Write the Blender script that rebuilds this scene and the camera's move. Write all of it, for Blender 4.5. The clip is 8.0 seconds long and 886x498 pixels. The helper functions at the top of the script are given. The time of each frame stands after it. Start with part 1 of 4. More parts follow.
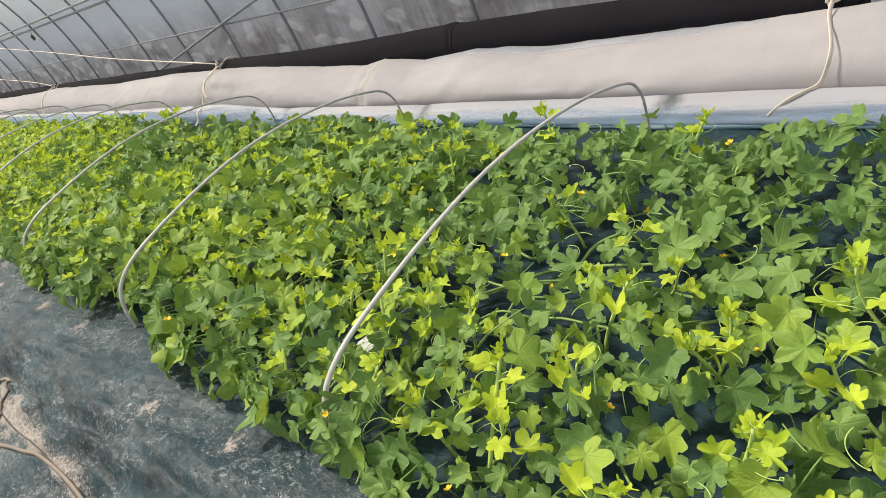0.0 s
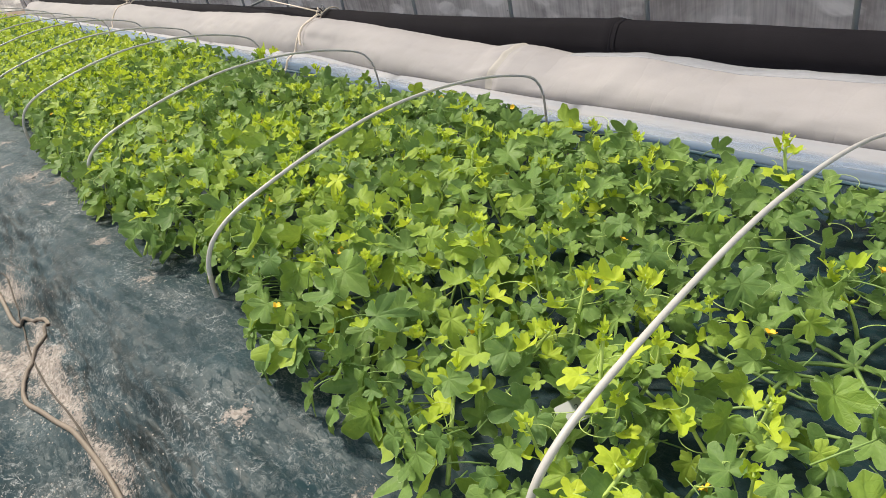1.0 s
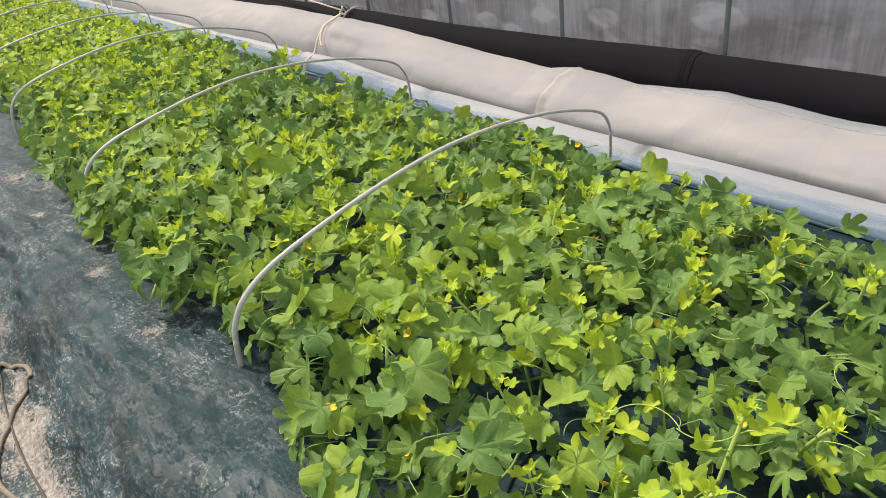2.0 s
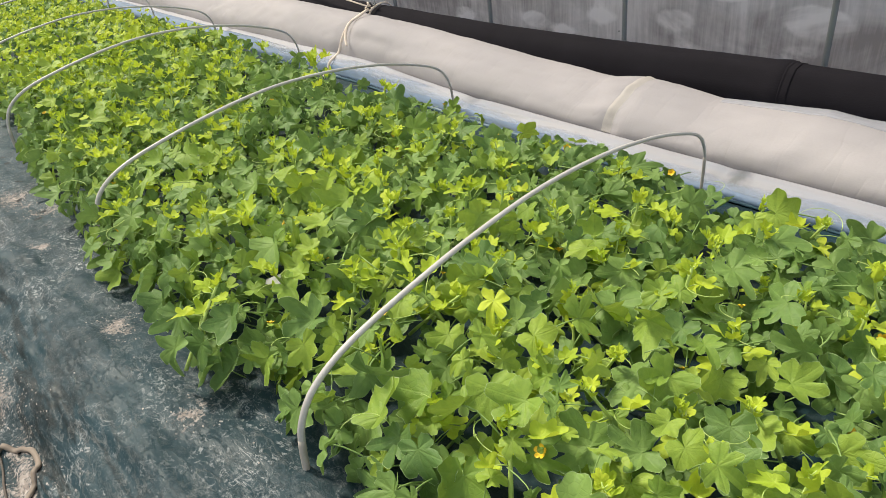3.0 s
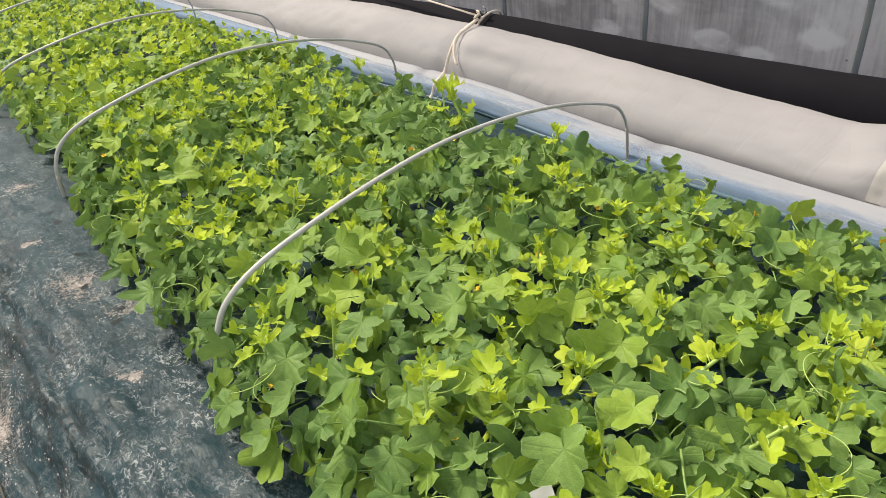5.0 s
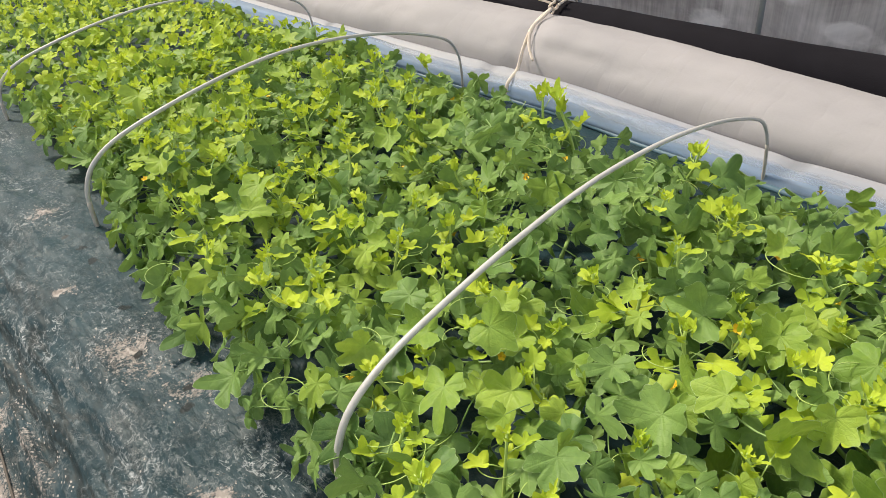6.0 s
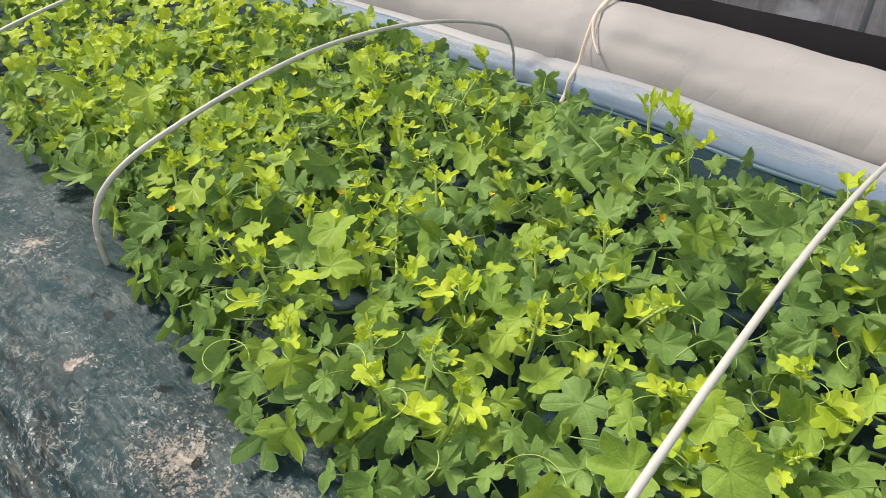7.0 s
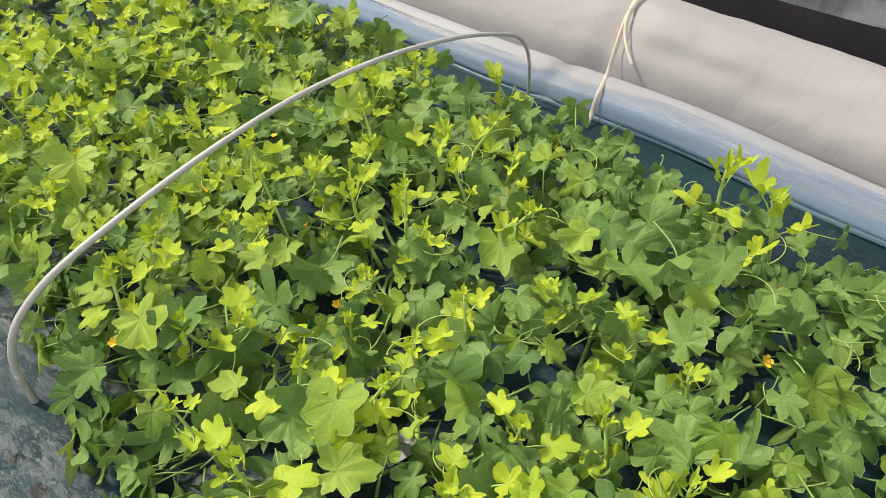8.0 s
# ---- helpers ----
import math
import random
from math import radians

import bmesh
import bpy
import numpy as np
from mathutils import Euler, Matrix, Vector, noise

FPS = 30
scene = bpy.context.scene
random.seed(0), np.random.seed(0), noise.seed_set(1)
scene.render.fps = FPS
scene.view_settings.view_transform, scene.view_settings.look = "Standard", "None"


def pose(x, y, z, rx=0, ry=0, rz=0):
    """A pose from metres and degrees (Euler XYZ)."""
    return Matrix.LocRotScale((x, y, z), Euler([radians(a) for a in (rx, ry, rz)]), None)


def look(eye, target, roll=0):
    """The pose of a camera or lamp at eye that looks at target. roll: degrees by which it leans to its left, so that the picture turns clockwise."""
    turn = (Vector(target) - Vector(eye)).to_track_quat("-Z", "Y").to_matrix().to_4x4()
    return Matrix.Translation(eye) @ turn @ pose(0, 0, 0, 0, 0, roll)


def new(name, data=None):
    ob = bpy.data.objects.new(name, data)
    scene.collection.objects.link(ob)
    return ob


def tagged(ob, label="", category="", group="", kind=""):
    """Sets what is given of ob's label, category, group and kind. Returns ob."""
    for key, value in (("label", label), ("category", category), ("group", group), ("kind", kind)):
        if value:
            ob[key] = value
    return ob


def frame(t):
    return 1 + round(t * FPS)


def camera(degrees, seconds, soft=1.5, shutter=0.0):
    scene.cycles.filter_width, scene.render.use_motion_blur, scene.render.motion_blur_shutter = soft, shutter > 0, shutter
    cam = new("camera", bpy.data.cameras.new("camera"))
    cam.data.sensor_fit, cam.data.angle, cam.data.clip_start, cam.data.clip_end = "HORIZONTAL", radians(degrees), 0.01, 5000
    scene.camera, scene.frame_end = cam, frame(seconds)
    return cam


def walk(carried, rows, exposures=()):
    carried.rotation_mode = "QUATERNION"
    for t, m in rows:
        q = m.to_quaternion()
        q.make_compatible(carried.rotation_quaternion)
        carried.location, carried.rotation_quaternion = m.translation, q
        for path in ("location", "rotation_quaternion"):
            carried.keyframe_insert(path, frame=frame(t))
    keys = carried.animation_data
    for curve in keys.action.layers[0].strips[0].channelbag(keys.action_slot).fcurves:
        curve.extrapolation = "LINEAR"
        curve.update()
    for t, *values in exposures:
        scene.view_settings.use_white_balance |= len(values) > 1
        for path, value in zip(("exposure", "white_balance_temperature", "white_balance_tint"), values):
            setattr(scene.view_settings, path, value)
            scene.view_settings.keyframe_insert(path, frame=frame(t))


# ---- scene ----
cam = camera(69.0, 8.0, soft=0.75)
METRES, EYE, TILT, LEAN, TURN = 3.6, 0.88, -31.328, 19.227, -48.304
ROWS = [
    (0.0, 0.0, 0.0, 0.0, -0.0, 0.0, 0.0),
    (0.5, -0.0501, 0.0609, 0.0048, 0.32, -0.2, -7.24),
    (1.0, -0.1103, 0.1061, 0.0036, 1.03, -0.47, -12.33),
    (1.5, -0.1543, 0.1362, 0.0231, 0.32, -0.5, -15.27),
    (1.7, -0.1642, 0.1564, 0.0245, -0.18, -0.2, -15.9),
    (2.8, -0.2235, 0.2454, 0.0511, -1.08, -1.03, -16.25),
    (3.0, -0.2432, 0.2614, 0.0545, -1.09, -0.99, -16.32),
    (3.5, -0.292, 0.2967, 0.0565, -0.82, -1.41, -16.45),
    (4.0, -0.3334, 0.3443, 0.0686, -1.2, -1.08, -16.74),
    (4.5, -0.3694, 0.3728, 0.0803, -1.11, -1.08, -16.91),
    (4.7, -0.3836, 0.3943, 0.0806, -1.17, -1.15, -16.96),
    (5.8, -0.479, 0.4956, 0.1019, -2.0, -3.35, -16.82),
    (6.0, -0.4963, 0.5141, 0.1046, -1.81, -3.49, -16.81),
    (6.5, -0.545, 0.5588, 0.1106, -2.39, -4.19, -17.1),
    (7.0, -0.5871, 0.6051, 0.1198, -5.82, -5.18, -17.16),
    (7.5, -0.6073, 0.6774, 0.1549, -7.65, -8.42, -16.94),
    (8.0, -0.623, 0.7083, 0.1906, -8.38, -10.34, -16.28),
]
walk(cam, [(t, pose(0, 0, EYE, TILT, LEAN, TURN) @ pose(METRES * x, METRES * y, METRES * z, 90 + pitch, roll, yaw)) for t, x, y, z, yaw, pitch, roll in ROWS])

# ---- world, sun, exposure ----
SUN_ELEV, SUN_AZ = radians(54), radians(346)  # height, and bearing clockwise from +y
world = bpy.data.worlds.new("sky")
scene.world = world
world.use_nodes = True
wn = world.node_tree.nodes
sky = wn.new("ShaderNodeTexSky")
sky.sky_type = "NISHITA"
sky.sun_disc = False
sky.sun_elevation, sky.sun_rotation = SUN_ELEV, SUN_AZ
wn["Background"].inputs["Strength"].default_value = 0.12
world.node_tree.links.new(sky.outputs[0], wn["Background"].inputs["Color"])
sun_data = bpy.data.lights.new("sun", "SUN")
sun_data.energy, sun_data.angle, sun_data.color = 4.8, radians(9), (1.0, 0.91, 0.75)
sun = new("sun", sun_data)
sun.matrix_world = look((5 * math.sin(SUN_AZ) * math.cos(SUN_ELEV), 5 * math.cos(SUN_AZ) * math.cos(SUN_ELEV), 5 * math.sin(SUN_ELEV)), (0, 0, 0))


# ---- materials ----
class Nodes:
    """A short way to write node materials."""

    def __init__(self, name):
        self.mat = bpy.data.materials.new(name)
        self.mat.use_nodes = True
        self.t = self.mat.node_tree
        self.t.nodes.clear()
        self.out = self.t.nodes.new("ShaderNodeOutputMaterial")

    def n(self, kind, **inputs):
        node = self.t.nodes.new("ShaderNode" + kind)
        for key, value in inputs.items():
            self.put(node, key.replace("_", " "), value)
        return node

    def put(self, node, key, value):
        sock = node.inputs[int(key[1:])] if key[0] == "i" and key[1:].isdigit() else node.inputs[key]
        if isinstance(value, bpy.types.NodeSocket):
            self.t.links.new(value, sock)
        else:
            sock.default_value = value

    def math(self, op, a, b=0.0, c=0.0, clamp=False):
        node = self.n("Math", i0=a, i1=b, i2=c)
        node.operation, node.use_clamp = op, clamp
        return node.outputs[0]

    def noise(self, scale, detail=3.0, rough=0.5, vec=None, distortion=0.0):
        node = self.n("TexNoise", Scale=scale, Detail=detail, Roughness=rough, Distortion=distortion)
        if vec is not None:
            self.put(node, "Vector", vec)
        return node.outputs["Fac"]

    def span(self, value, a, b, lo=0.0, hi=1.0):
        return self.n("MapRange", Value=value, From_Min=a, From_Max=b, To_Min=lo, To_Max=hi).outputs[0]

    def mix(self, fac, a, b):
        node = self.n("Mix")
        node.data_type = "RGBA"
        for i, v in ((0, fac), (6, a), (7, b)):
            self.put(node, "i%d" % i, v)
        return node.outputs[2]

    def place(self, stretch=(1, 1, 1), turn=0.0, source="Object"):
        coords = self.n("TexCoord").outputs[source]
        node = self.n("Mapping", Vector=coords, Scale=stretch, Rotation=(0, 0, turn))
        return node.outputs[0]

    def bump(self, height, strength, distance):
        return self.n("Bump", Height=height, Strength=strength, Distance=distance).outputs[0]

    def done(self, shader):
        self.t.links.new(shader, self.out.inputs["Surface"])
        return self.mat


def rgb(r, g, b):
    return (r, g, b, 1.0)


def leaf_material(name, dark, light, vein, translucent, rough, joined=False):
    m = Nodes(name)
    if joined:
        rnd = m.n("NewGeometry").outputs["Random Per Island"]
    else:
        rnd = m.n("ObjectInfo").outputs["Random"]
    uv = m.n("TexCoord").outputs["UV"]
    sep = m.n("SeparateXYZ", Vector=uv)
    ax, y = m.math("ABSOLUTE", sep.outputs[0]), sep.outputs[1]
    near = None
    for a in (0.0, 0.92, 1.86):
        across = m.math("ABSOLUTE", m.math("SUBTRACT", m.math("MULTIPLY", ax, math.cos(a)), m.math("MULTIPLY", y, math.sin(a))))
        along = m.math("ADD", m.math("MULTIPLY", ax, math.sin(a)), m.math("MULTIPLY", y, math.cos(a)))
        d = m.math("ADD", across, m.math("MULTIPLY", m.math("LESS_THAN", along, 0.0), 1.0))
        near = d if near is None else m.math("MINIMUM", near, d)
    line = m.span(near, 0.008, 0.035, 1.0, 0.0)
    cells = m.n("TexVoronoi", Vector=uv, Scale=6.5)
    cells.feature = "DISTANCE_TO_EDGE"
    net = m.span(cells.outputs["Distance"], 0.0, 0.10, 1.0, 0.0)
    mottle = m.noise(5.0, 3.0, vec=uv)
    tone = m.math("ADD", m.math("MULTIPLY", rnd, 0.75), m.math("MULTIPLY", m.math("SUBTRACT", mottle, 0.5), 0.8), clamp=True)
    col = m.mix(tone, dark, light)
    col = m.mix(m.math("MULTIPLY", net, 0.03), col, vein)
    col = m.mix(m.math("MULTIPLY", line, 0.09), col, vein)
    # paler round the petiole
    reach = m.math("SQRT", m.math("ADD", m.math("MULTIPLY", ax, ax), m.math("MULTIPLY", y, y)))
    col = m.mix(m.span(reach, 0.02, 0.45, 0.10, 0.0), col, vein)
    height = m.math("SUBTRACT", m.math("MULTIPLY", mottle, 0.6), m.math("ADD", m.math("MULTIPLY", line, 0.28), m.math("MULTIPLY", net, 0.22)))
    normal = m.bump(height, 0.30, 0.005)
    face = m.n("BsdfPrincipled", Base_Color=col, Roughness=rough, Normal=normal)
    face.inputs["Specular IOR Level"].default_value = 0.28
    glow = m.n("BsdfTranslucent", Color=m.mix(0.5, col, light), Normal=normal)
    both = m.n("MixShader", Fac=translucent)
    m.put(both, "i1", face.outputs[0])
    m.put(both, "i2", glow.outputs[0])
    return m.done(both.outputs[0])


MATURE = (rgb(0.116, 0.212, 0.058), rgb(0.270, 0.402, 0.098), rgb(0.34, 0.47, 0.13))
YOUNG = (rgb(0.41, 0.55, 0.046), rgb(0.67, 0.75, 0.060), rgb(0.62, 0.74, 0.18))
MID = (rgb(0.190, 0.308, 0.052), rgb(0.415, 0.535, 0.072), rgb(0.38, 0.52, 0.13))
leaf_mats = [leaf_material("leaf_mature", *MATURE, 0.27, 0.5), leaf_material("leaf_mid", *MID, 0.29, 0.5), leaf_material("leaf_young", *YOUNG, 0.36, 0.5)]
far_mats = [leaf_material("leaf_mature_far", *MATURE, 0.27, 0.5, True), leaf_material("leaf_mid_far", *MID, 0.29, 0.5, True), leaf_material("leaf_young_far", *YOUNG, 0.36, 0.5, True)]


def plain(name, a, b, scale, rough, bump=0.3, dist=0.002, metal=0.0, stretch=(1, 1, 1), fine=None, gloss=0.5):
    m = Nodes(name)
    p = m.place(stretch)
    big, small = m.noise(scale, 4.0, 0.6, p), m.noise(fine or scale * 9, 3.0, 0.6, p)
    col = m.mix(m.math("ADD", m.math("MULTIPLY", big, 0.65), m.math("MULTIPLY", small, 0.35)), a, b)
    sh = m.n("BsdfPrincipled", Base_Color=col, Roughness=m.span(small, 0.3, 0.7, rough - 0.08, rough + 0.08), Metallic=metal,
             Normal=m.bump(m.math("ADD", big, m.math("MULTIPLY", small, 0.5)), bump, dist))
    sh.inputs["Specular IOR Level"].default_value = gloss
    return m.done(sh.outputs[0])


stem_mat = plain("stem", rgb(0.16, 0.27, 0.07), rgb(0.32, 0.45, 0.13), 30, 0.5)
young_stem_mat = plain("young_stem", rgb(0.38, 0.52, 0.12), rgb(0.50, 0.62, 0.18), 30, 0.45)
rim_mat = plain("leaf_rim", rgb(0.30, 0.42, 0.17), rgb(0.45, 0.56, 0.26), 30, 0.6)
petal_mat = plain("petal", rgb(0.84, 0.50, 0.015), rgb(0.88, 0.60, 0.03), 80, 0.5)
heart_mat = plain("flower_heart", rgb(0.62, 0.26, 0.02), rgb(0.7, 0.32, 0.02), 80, 0.6)
pole_mat = plain("hoop_plastic", rgb(0.38, 0.36, 0.345), rgb(0.64, 0.61, 0.585), 25, 0.42, 0.2, 0.001, stretch=(1, 1, 1))
end_mat = plain("hoop_end", rgb(0.36, 0.32, 0.28), rgb(0.58, 0.53, 0.48), 40, 0.6, 0.3, 0.001)
steel_mat = plain("galvanised_pipe", rgb(0.20, 0.21, 0.22), rgb(0.32, 0.33, 0.34), 14, 0.5, 0.2, 0.001, metal=0.4)
cord_mat = plain("cord", rgb(0.70, 0.57, 0.47), rgb(0.86, 0.75, 0.65), 60, 0.7, 0.5, 0.001)
hose_mat = plain("hose", rgb(0.16, 0.125, 0.10), rgb(0.32, 0.26, 0.21), 18, 0.7, 0.4, 0.002)
twine_mat = plain("twine", rgb(0.05, 0.045, 0.04), rgb(0.14, 0.11, 0.09), 25, 0.8)
black_mat = plain("shade_cloth", rgb(0.0076, 0.0068, 0.0090), rgb(0.0200, 0.0180, 0.0230), 6, 0.9, 0.5, 0.003, fine=220, gloss=0.10)
soil_mat = plain("soil", rgb(0.14, 0.10, 0.075), rgb(0.38, 0.29, 0.225), 7, 0.95, 0.9, 0.012, fine=90)
band_mat = plain("band", rgb(0.40, 0.375, 0.36), rgb(0.50, 0.455, 0.425), 30, 0.8)
tag_mat = plain("card", rgb(0.29, 0.31, 0.32), rgb(0.36, 0.37, 0.38), 20, 0.5)
ink_mat = plain("ink", rgb(0.01, 0.01, 0.01), rgb(0.02, 0.02, 0.02), 20, 0.6)


def fleece_material():
    m = Nodes("fleece")
    p = m.place((1, 0.45, 1))
    big, soft, fibre = m.noise(2.2, 4.0, 0.6, p), m.noise(7.0, 3.0, 0.5, m.place((1, 0.7, 1), 0.3)), m.noise(300.0, 2.0, 0.6, p)
    col = m.mix(m.span(big, 0.3, 0.7), rgb(0.348, 0.325, 0.340), rgb(0.418, 0.388, 0.396))
    col = m.mix(m.span(fibre, 0.4, 0.7, 0, 0.12), col, rgb(0.28, 0.27, 0.28))
    crease = m.math("ABSOLUTE", m.math("SUBTRACT", m.noise(5.0, 3.0, 0.5, m.place((0.6, 1.9, 0.6), 0.5), 0.5), 0.5))
    height = m.math("ADD", m.math("MULTIPLY", soft, 0.7), m.math("ADD", m.math("MULTIPLY", fibre, 0.03), m.math("MULTIPLY", m.span(crease, 0.0, 0.05, 0.0, 1.0), 0.10)))
    sh = m.n("BsdfPrincipled", Base_Color=col, Roughness=0.85, Normal=m.bump(height, 0.22, 0.02))
    return m.done(sh.outputs[0])


def rolled_film_material():
    m = Nodes("rolled_film")
    p = m.place((1, 0.12, 1))
    big, fold = m.noise(5.0, 3.0, 0.6, p), m.noise(26.0, 3.0, 0.55, p)
    col = m.mix(m.span(big, 0.3, 0.7), rgb(0.305, 0.308, 0.350), rgb(0.365, 0.352, 0.374))
    col = m.mix(m.span(fold, 0.5, 0.75, 0, 0.35), col, rgb(0.26, 0.31, 0.40))
    # dark ragged marks beside the hoops that press on the roll
    y = m.n("SeparateXYZ", Vector=m.place()).outputs[1]
    hoop_marks = 0.0
    for at, dark in ((0.955, 0.9), (2.065, 0.75), (3.19, 0.4), (4.36, 0.35), (5.49, 0.6)):
        d = m.math("ADD", m.math("ABSOLUTE", m.math("SUBTRACT", y, at)), m.math("MULTIPLY", m.math("SUBTRACT", m.noise(22.0, 4.0, 0.6, m.place()), 0.5), 0.07))
        hoop_marks = m.math("MAXIMUM", hoop_marks, m.span(d, 0.004, 0.05, dark, 0.0))
    col = m.mix(hoop_marks, col, rgb(0.055, 0.065, 0.075))
    sh = m.n("BsdfPrincipled", Base_Color=col, Roughness=0.6, Normal=m.bump(fold, 0.15, 0.006))
    return m.done(sh.outputs[0])


HOLES = ((0.212, 4.404, 0.005), (0.233, 4.312, 0.008), (0.231, 4.232, 0.011), (0.228, 3.957, 0.009), (0.192, 3.783, 0.009), (0.229, 3.621, 0.008), (0.213, 3.579, 0.010))


def mulch_material():
    m = Nodes("mulch_film")
    p = m.place()
    sep = m.n("SeparateXYZ", Vector=p)
    cloud, patchy = m.noise(3.2, 5.0, 0.62, p), m.noise(9.0, 7.0, 0.74, p, 0.0)
    streak = m.noise(30.0, 9.0, 0.78, m.place((1.0, 0.34, 1.0), 0.35), 0.0)
    grit, crumbs = m.noise(170.0, 4.0, 0.75, p), m.n("TexVoronoi", Vector=m.place((1.0, 0.6, 1.0), 0.8), Scale=165.0, Randomness=1.0)
    folds = m.n("Mix", i0=0.12)
    folds.data_type = "VECTOR"
    m.put(folds, "i4", m.place((1.0, 0.55, 1.0), -0.45))
    m.put(folds, "i5", m.n("TexNoise", Vector=p, Scale=6.0, Detail=3.0).outputs["Color"])
    cracks = m.n("TexVoronoi", Vector=folds.outputs[1], Scale=34.0)
    crease = m.math("ADD", m.math("MULTIPLY", cracks.outputs["Distance"], 0.14), m.math("ADD", m.noise(12.0, 4.0, 0.5, m.place((1.0, 0.45, 1.0), 0.3), 0.1), m.math("MULTIPLY", m.noise(70.0, 4.0, 0.65, m.place((1.0, 0.35, 1.0), 0.5)), 0.32)))
    ridge = m.span(m.math("ABSOLUTE", m.math("SUBTRACT", m.noise(26.0, 7.0, 0.72, m.place((1.0, 0.42, 1.0), 0.6), 0.15), 0.5)), 0.0, 0.028, 1.0, 0.0)
    # the walked-on strip carries the dust; under the leaves the film is clean
    walked = m.span(sep.outputs[0], 0.22, 0.40, 1.0, 0.10)
    col = m.mix(m.span(cloud, 0.3, 0.7), rgb(0.005, 0.020, 0.026), rgb(0.012, 0.041, 0.053))
    # haze of dust, tinted blue-grey to paint in the sheen of the sky
    haze = m.math("ADD", m.math("MULTIPLY", m.span(streak, 0.40, 0.70), 0.45), m.math("MULTIPLY", m.span(patchy, 0.35, 0.70), 0.40))
    col = m.mix(m.math("MULTIPLY", m.math("MULTIPLY", haze, 0.14), walked), col, rgb(0.155, 0.20, 0.25))
    # pale lines along the ridges, painted for the sheen of creased film
    col = m.mix(m.math("MULTIPLY", m.math("MULTIPLY", ridge, m.span(patchy, 0.45, 0.65)), m.math("MULTIPLY", walked, 0.40)), col, rgb(0.42, 0.41, 0.39))
    worn = m.span(m.noise(2.4, 3.0, 0.55, m.place((1.0, 0.7, 1.0), 0.3)), 0.40, 0.58, 0.25, 1.0)
    # short pale scuffs in the crumpled film, fine ones nearly everywhere and longer ones in patches
    # these pale lines also paint in the glints of the crumples
    for scale, thin, turn, often, weight in ((48.0, 0.036, 0.4, 0.48, 1.0), (95.0, 0.045, -0.5, 0.49, 0.30), (26.0, 0.020, 0.7, 0.47, 1.0)):
        line = m.span(m.math("ABSOLUTE", m.math("SUBTRACT", m.noise(scale, 5.0, 0.62, m.place((1.0, 0.6, 1.0), turn), 0.8), 0.5)), 0.0, thin, 1.0, 0.0)
        torn = m.math("MULTIPLY", m.span(m.noise(scale * 1.5, 2.0, 0.5, p), 0.46, 0.54), m.span(m.noise(7.0, 5.0, 0.68, m.place((1.0, 0.6, 1.0), turn)), often - 0.04, often + 0.16))
        col = m.mix(m.math("MULTIPLY", m.math("MULTIPLY", line, torn), m.math("MULTIPLY", m.math("MULTIPLY", walked, worn), weight)), col, rgb(0.56, 0.57, 0.58))
    # shade of creases, painted as dark lines where the film runs down into the furrow
    crease_shade = m.span(m.math("ABSOLUTE", m.math("SUBTRACT", m.noise(15.0, 4.0, 0.6, m.place((1.0, 0.16, 1.0), 0.10), 0.3), 0.5)), 0.0, 0.06, 1.0, 0.0)
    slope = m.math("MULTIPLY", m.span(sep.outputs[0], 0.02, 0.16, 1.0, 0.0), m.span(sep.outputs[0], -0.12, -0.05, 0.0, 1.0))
    col = m.mix(m.math("MULTIPLY", m.math("MULTIPLY", crease_shade, slope), 0.8), col, rgb(0.009, 0.012, 0.012))
    # spilt soil, each spot at its own place
    warp = m.math("MULTIPLY", m.math("SUBTRACT", m.noise(16.0, 6.0, 0.75, p), 0.5), 0.26)
    spots = 0.0
    for x, y, r in ((0.20, 2.75, 0.055), (0.22, 2.32, 0.04), (0.18, 3.80, 0.075), (0.13, 4.14, 0.03), (0.21, 4.58, 0.045), (0.17, 3.35, 0.035), (0.24, 3.62, 0.055), (0.17, 5.6, 0.06), (0.2, 1.25, 0.04), (0.16, 1.6, 0.035)):
        dx, dy = m.math("SUBTRACT", sep.outputs[0], x), m.math("MULTIPLY", m.math("SUBTRACT", sep.outputs[1], y), 0.8)
        d = m.math("SQRT", m.math("ADD", m.math("MULTIPLY", dx, dx), m.math("MULTIPLY", dy, dy)))
        spots = m.math("MAXIMUM", spots, m.span(m.math("ADD", d, warp), -0.02, r * 1.6, 0.9, 0.0))
    furrow = m.math("MULTIPLY", m.span(m.math("ABSOLUTE", m.math("ADD", sep.outputs[0], 0.13)), 0.05, 0.17, 0.72, 0.0), m.span(m.noise(6.0, 5.0, 0.65, m.place((1.0, 0.5, 1.0), 0.2)), 0.36, 0.56))
    amount = m.math("ADD", m.math("MAXIMUM", spots, furrow), m.math("MULTIPLY", m.math("MULTIPLY", m.span(patchy, 0.50, 0.74), worn), 0.30))
    grains = m.span(m.math("ADD", m.math("MULTIPLY", amount, 0.62), m.math("MULTIPLY", grit, 0.9)), 0.76, 0.88)
    specks = m.math("MULTIPLY", m.math("LESS_THAN", crumbs.outputs["Distance"], 0.30), m.math("GREATER_THAN", m.math("ADD", crumbs.outputs["Color"], m.math("MULTIPLY", amount, 0.95)), 0.955))
    dust = m.math("MULTIPLY", m.math("MAXIMUM", grains, m.math("MULTIPLY", specks, 0.8)), walked)
    col = m.mix(m.math("MULTIPLY", dust, 0.85), col, m.mix(crumbs.outputs["Color"], rgb(0.25, 0.205, 0.185), rgb(0.58, 0.51, 0.47)))
    # small dark torn places in the film
    rag = m.math("MULTIPLY", m.math("SUBTRACT", m.noise(45.0, 3.0, 0.6, p), 0.5), 0.05)
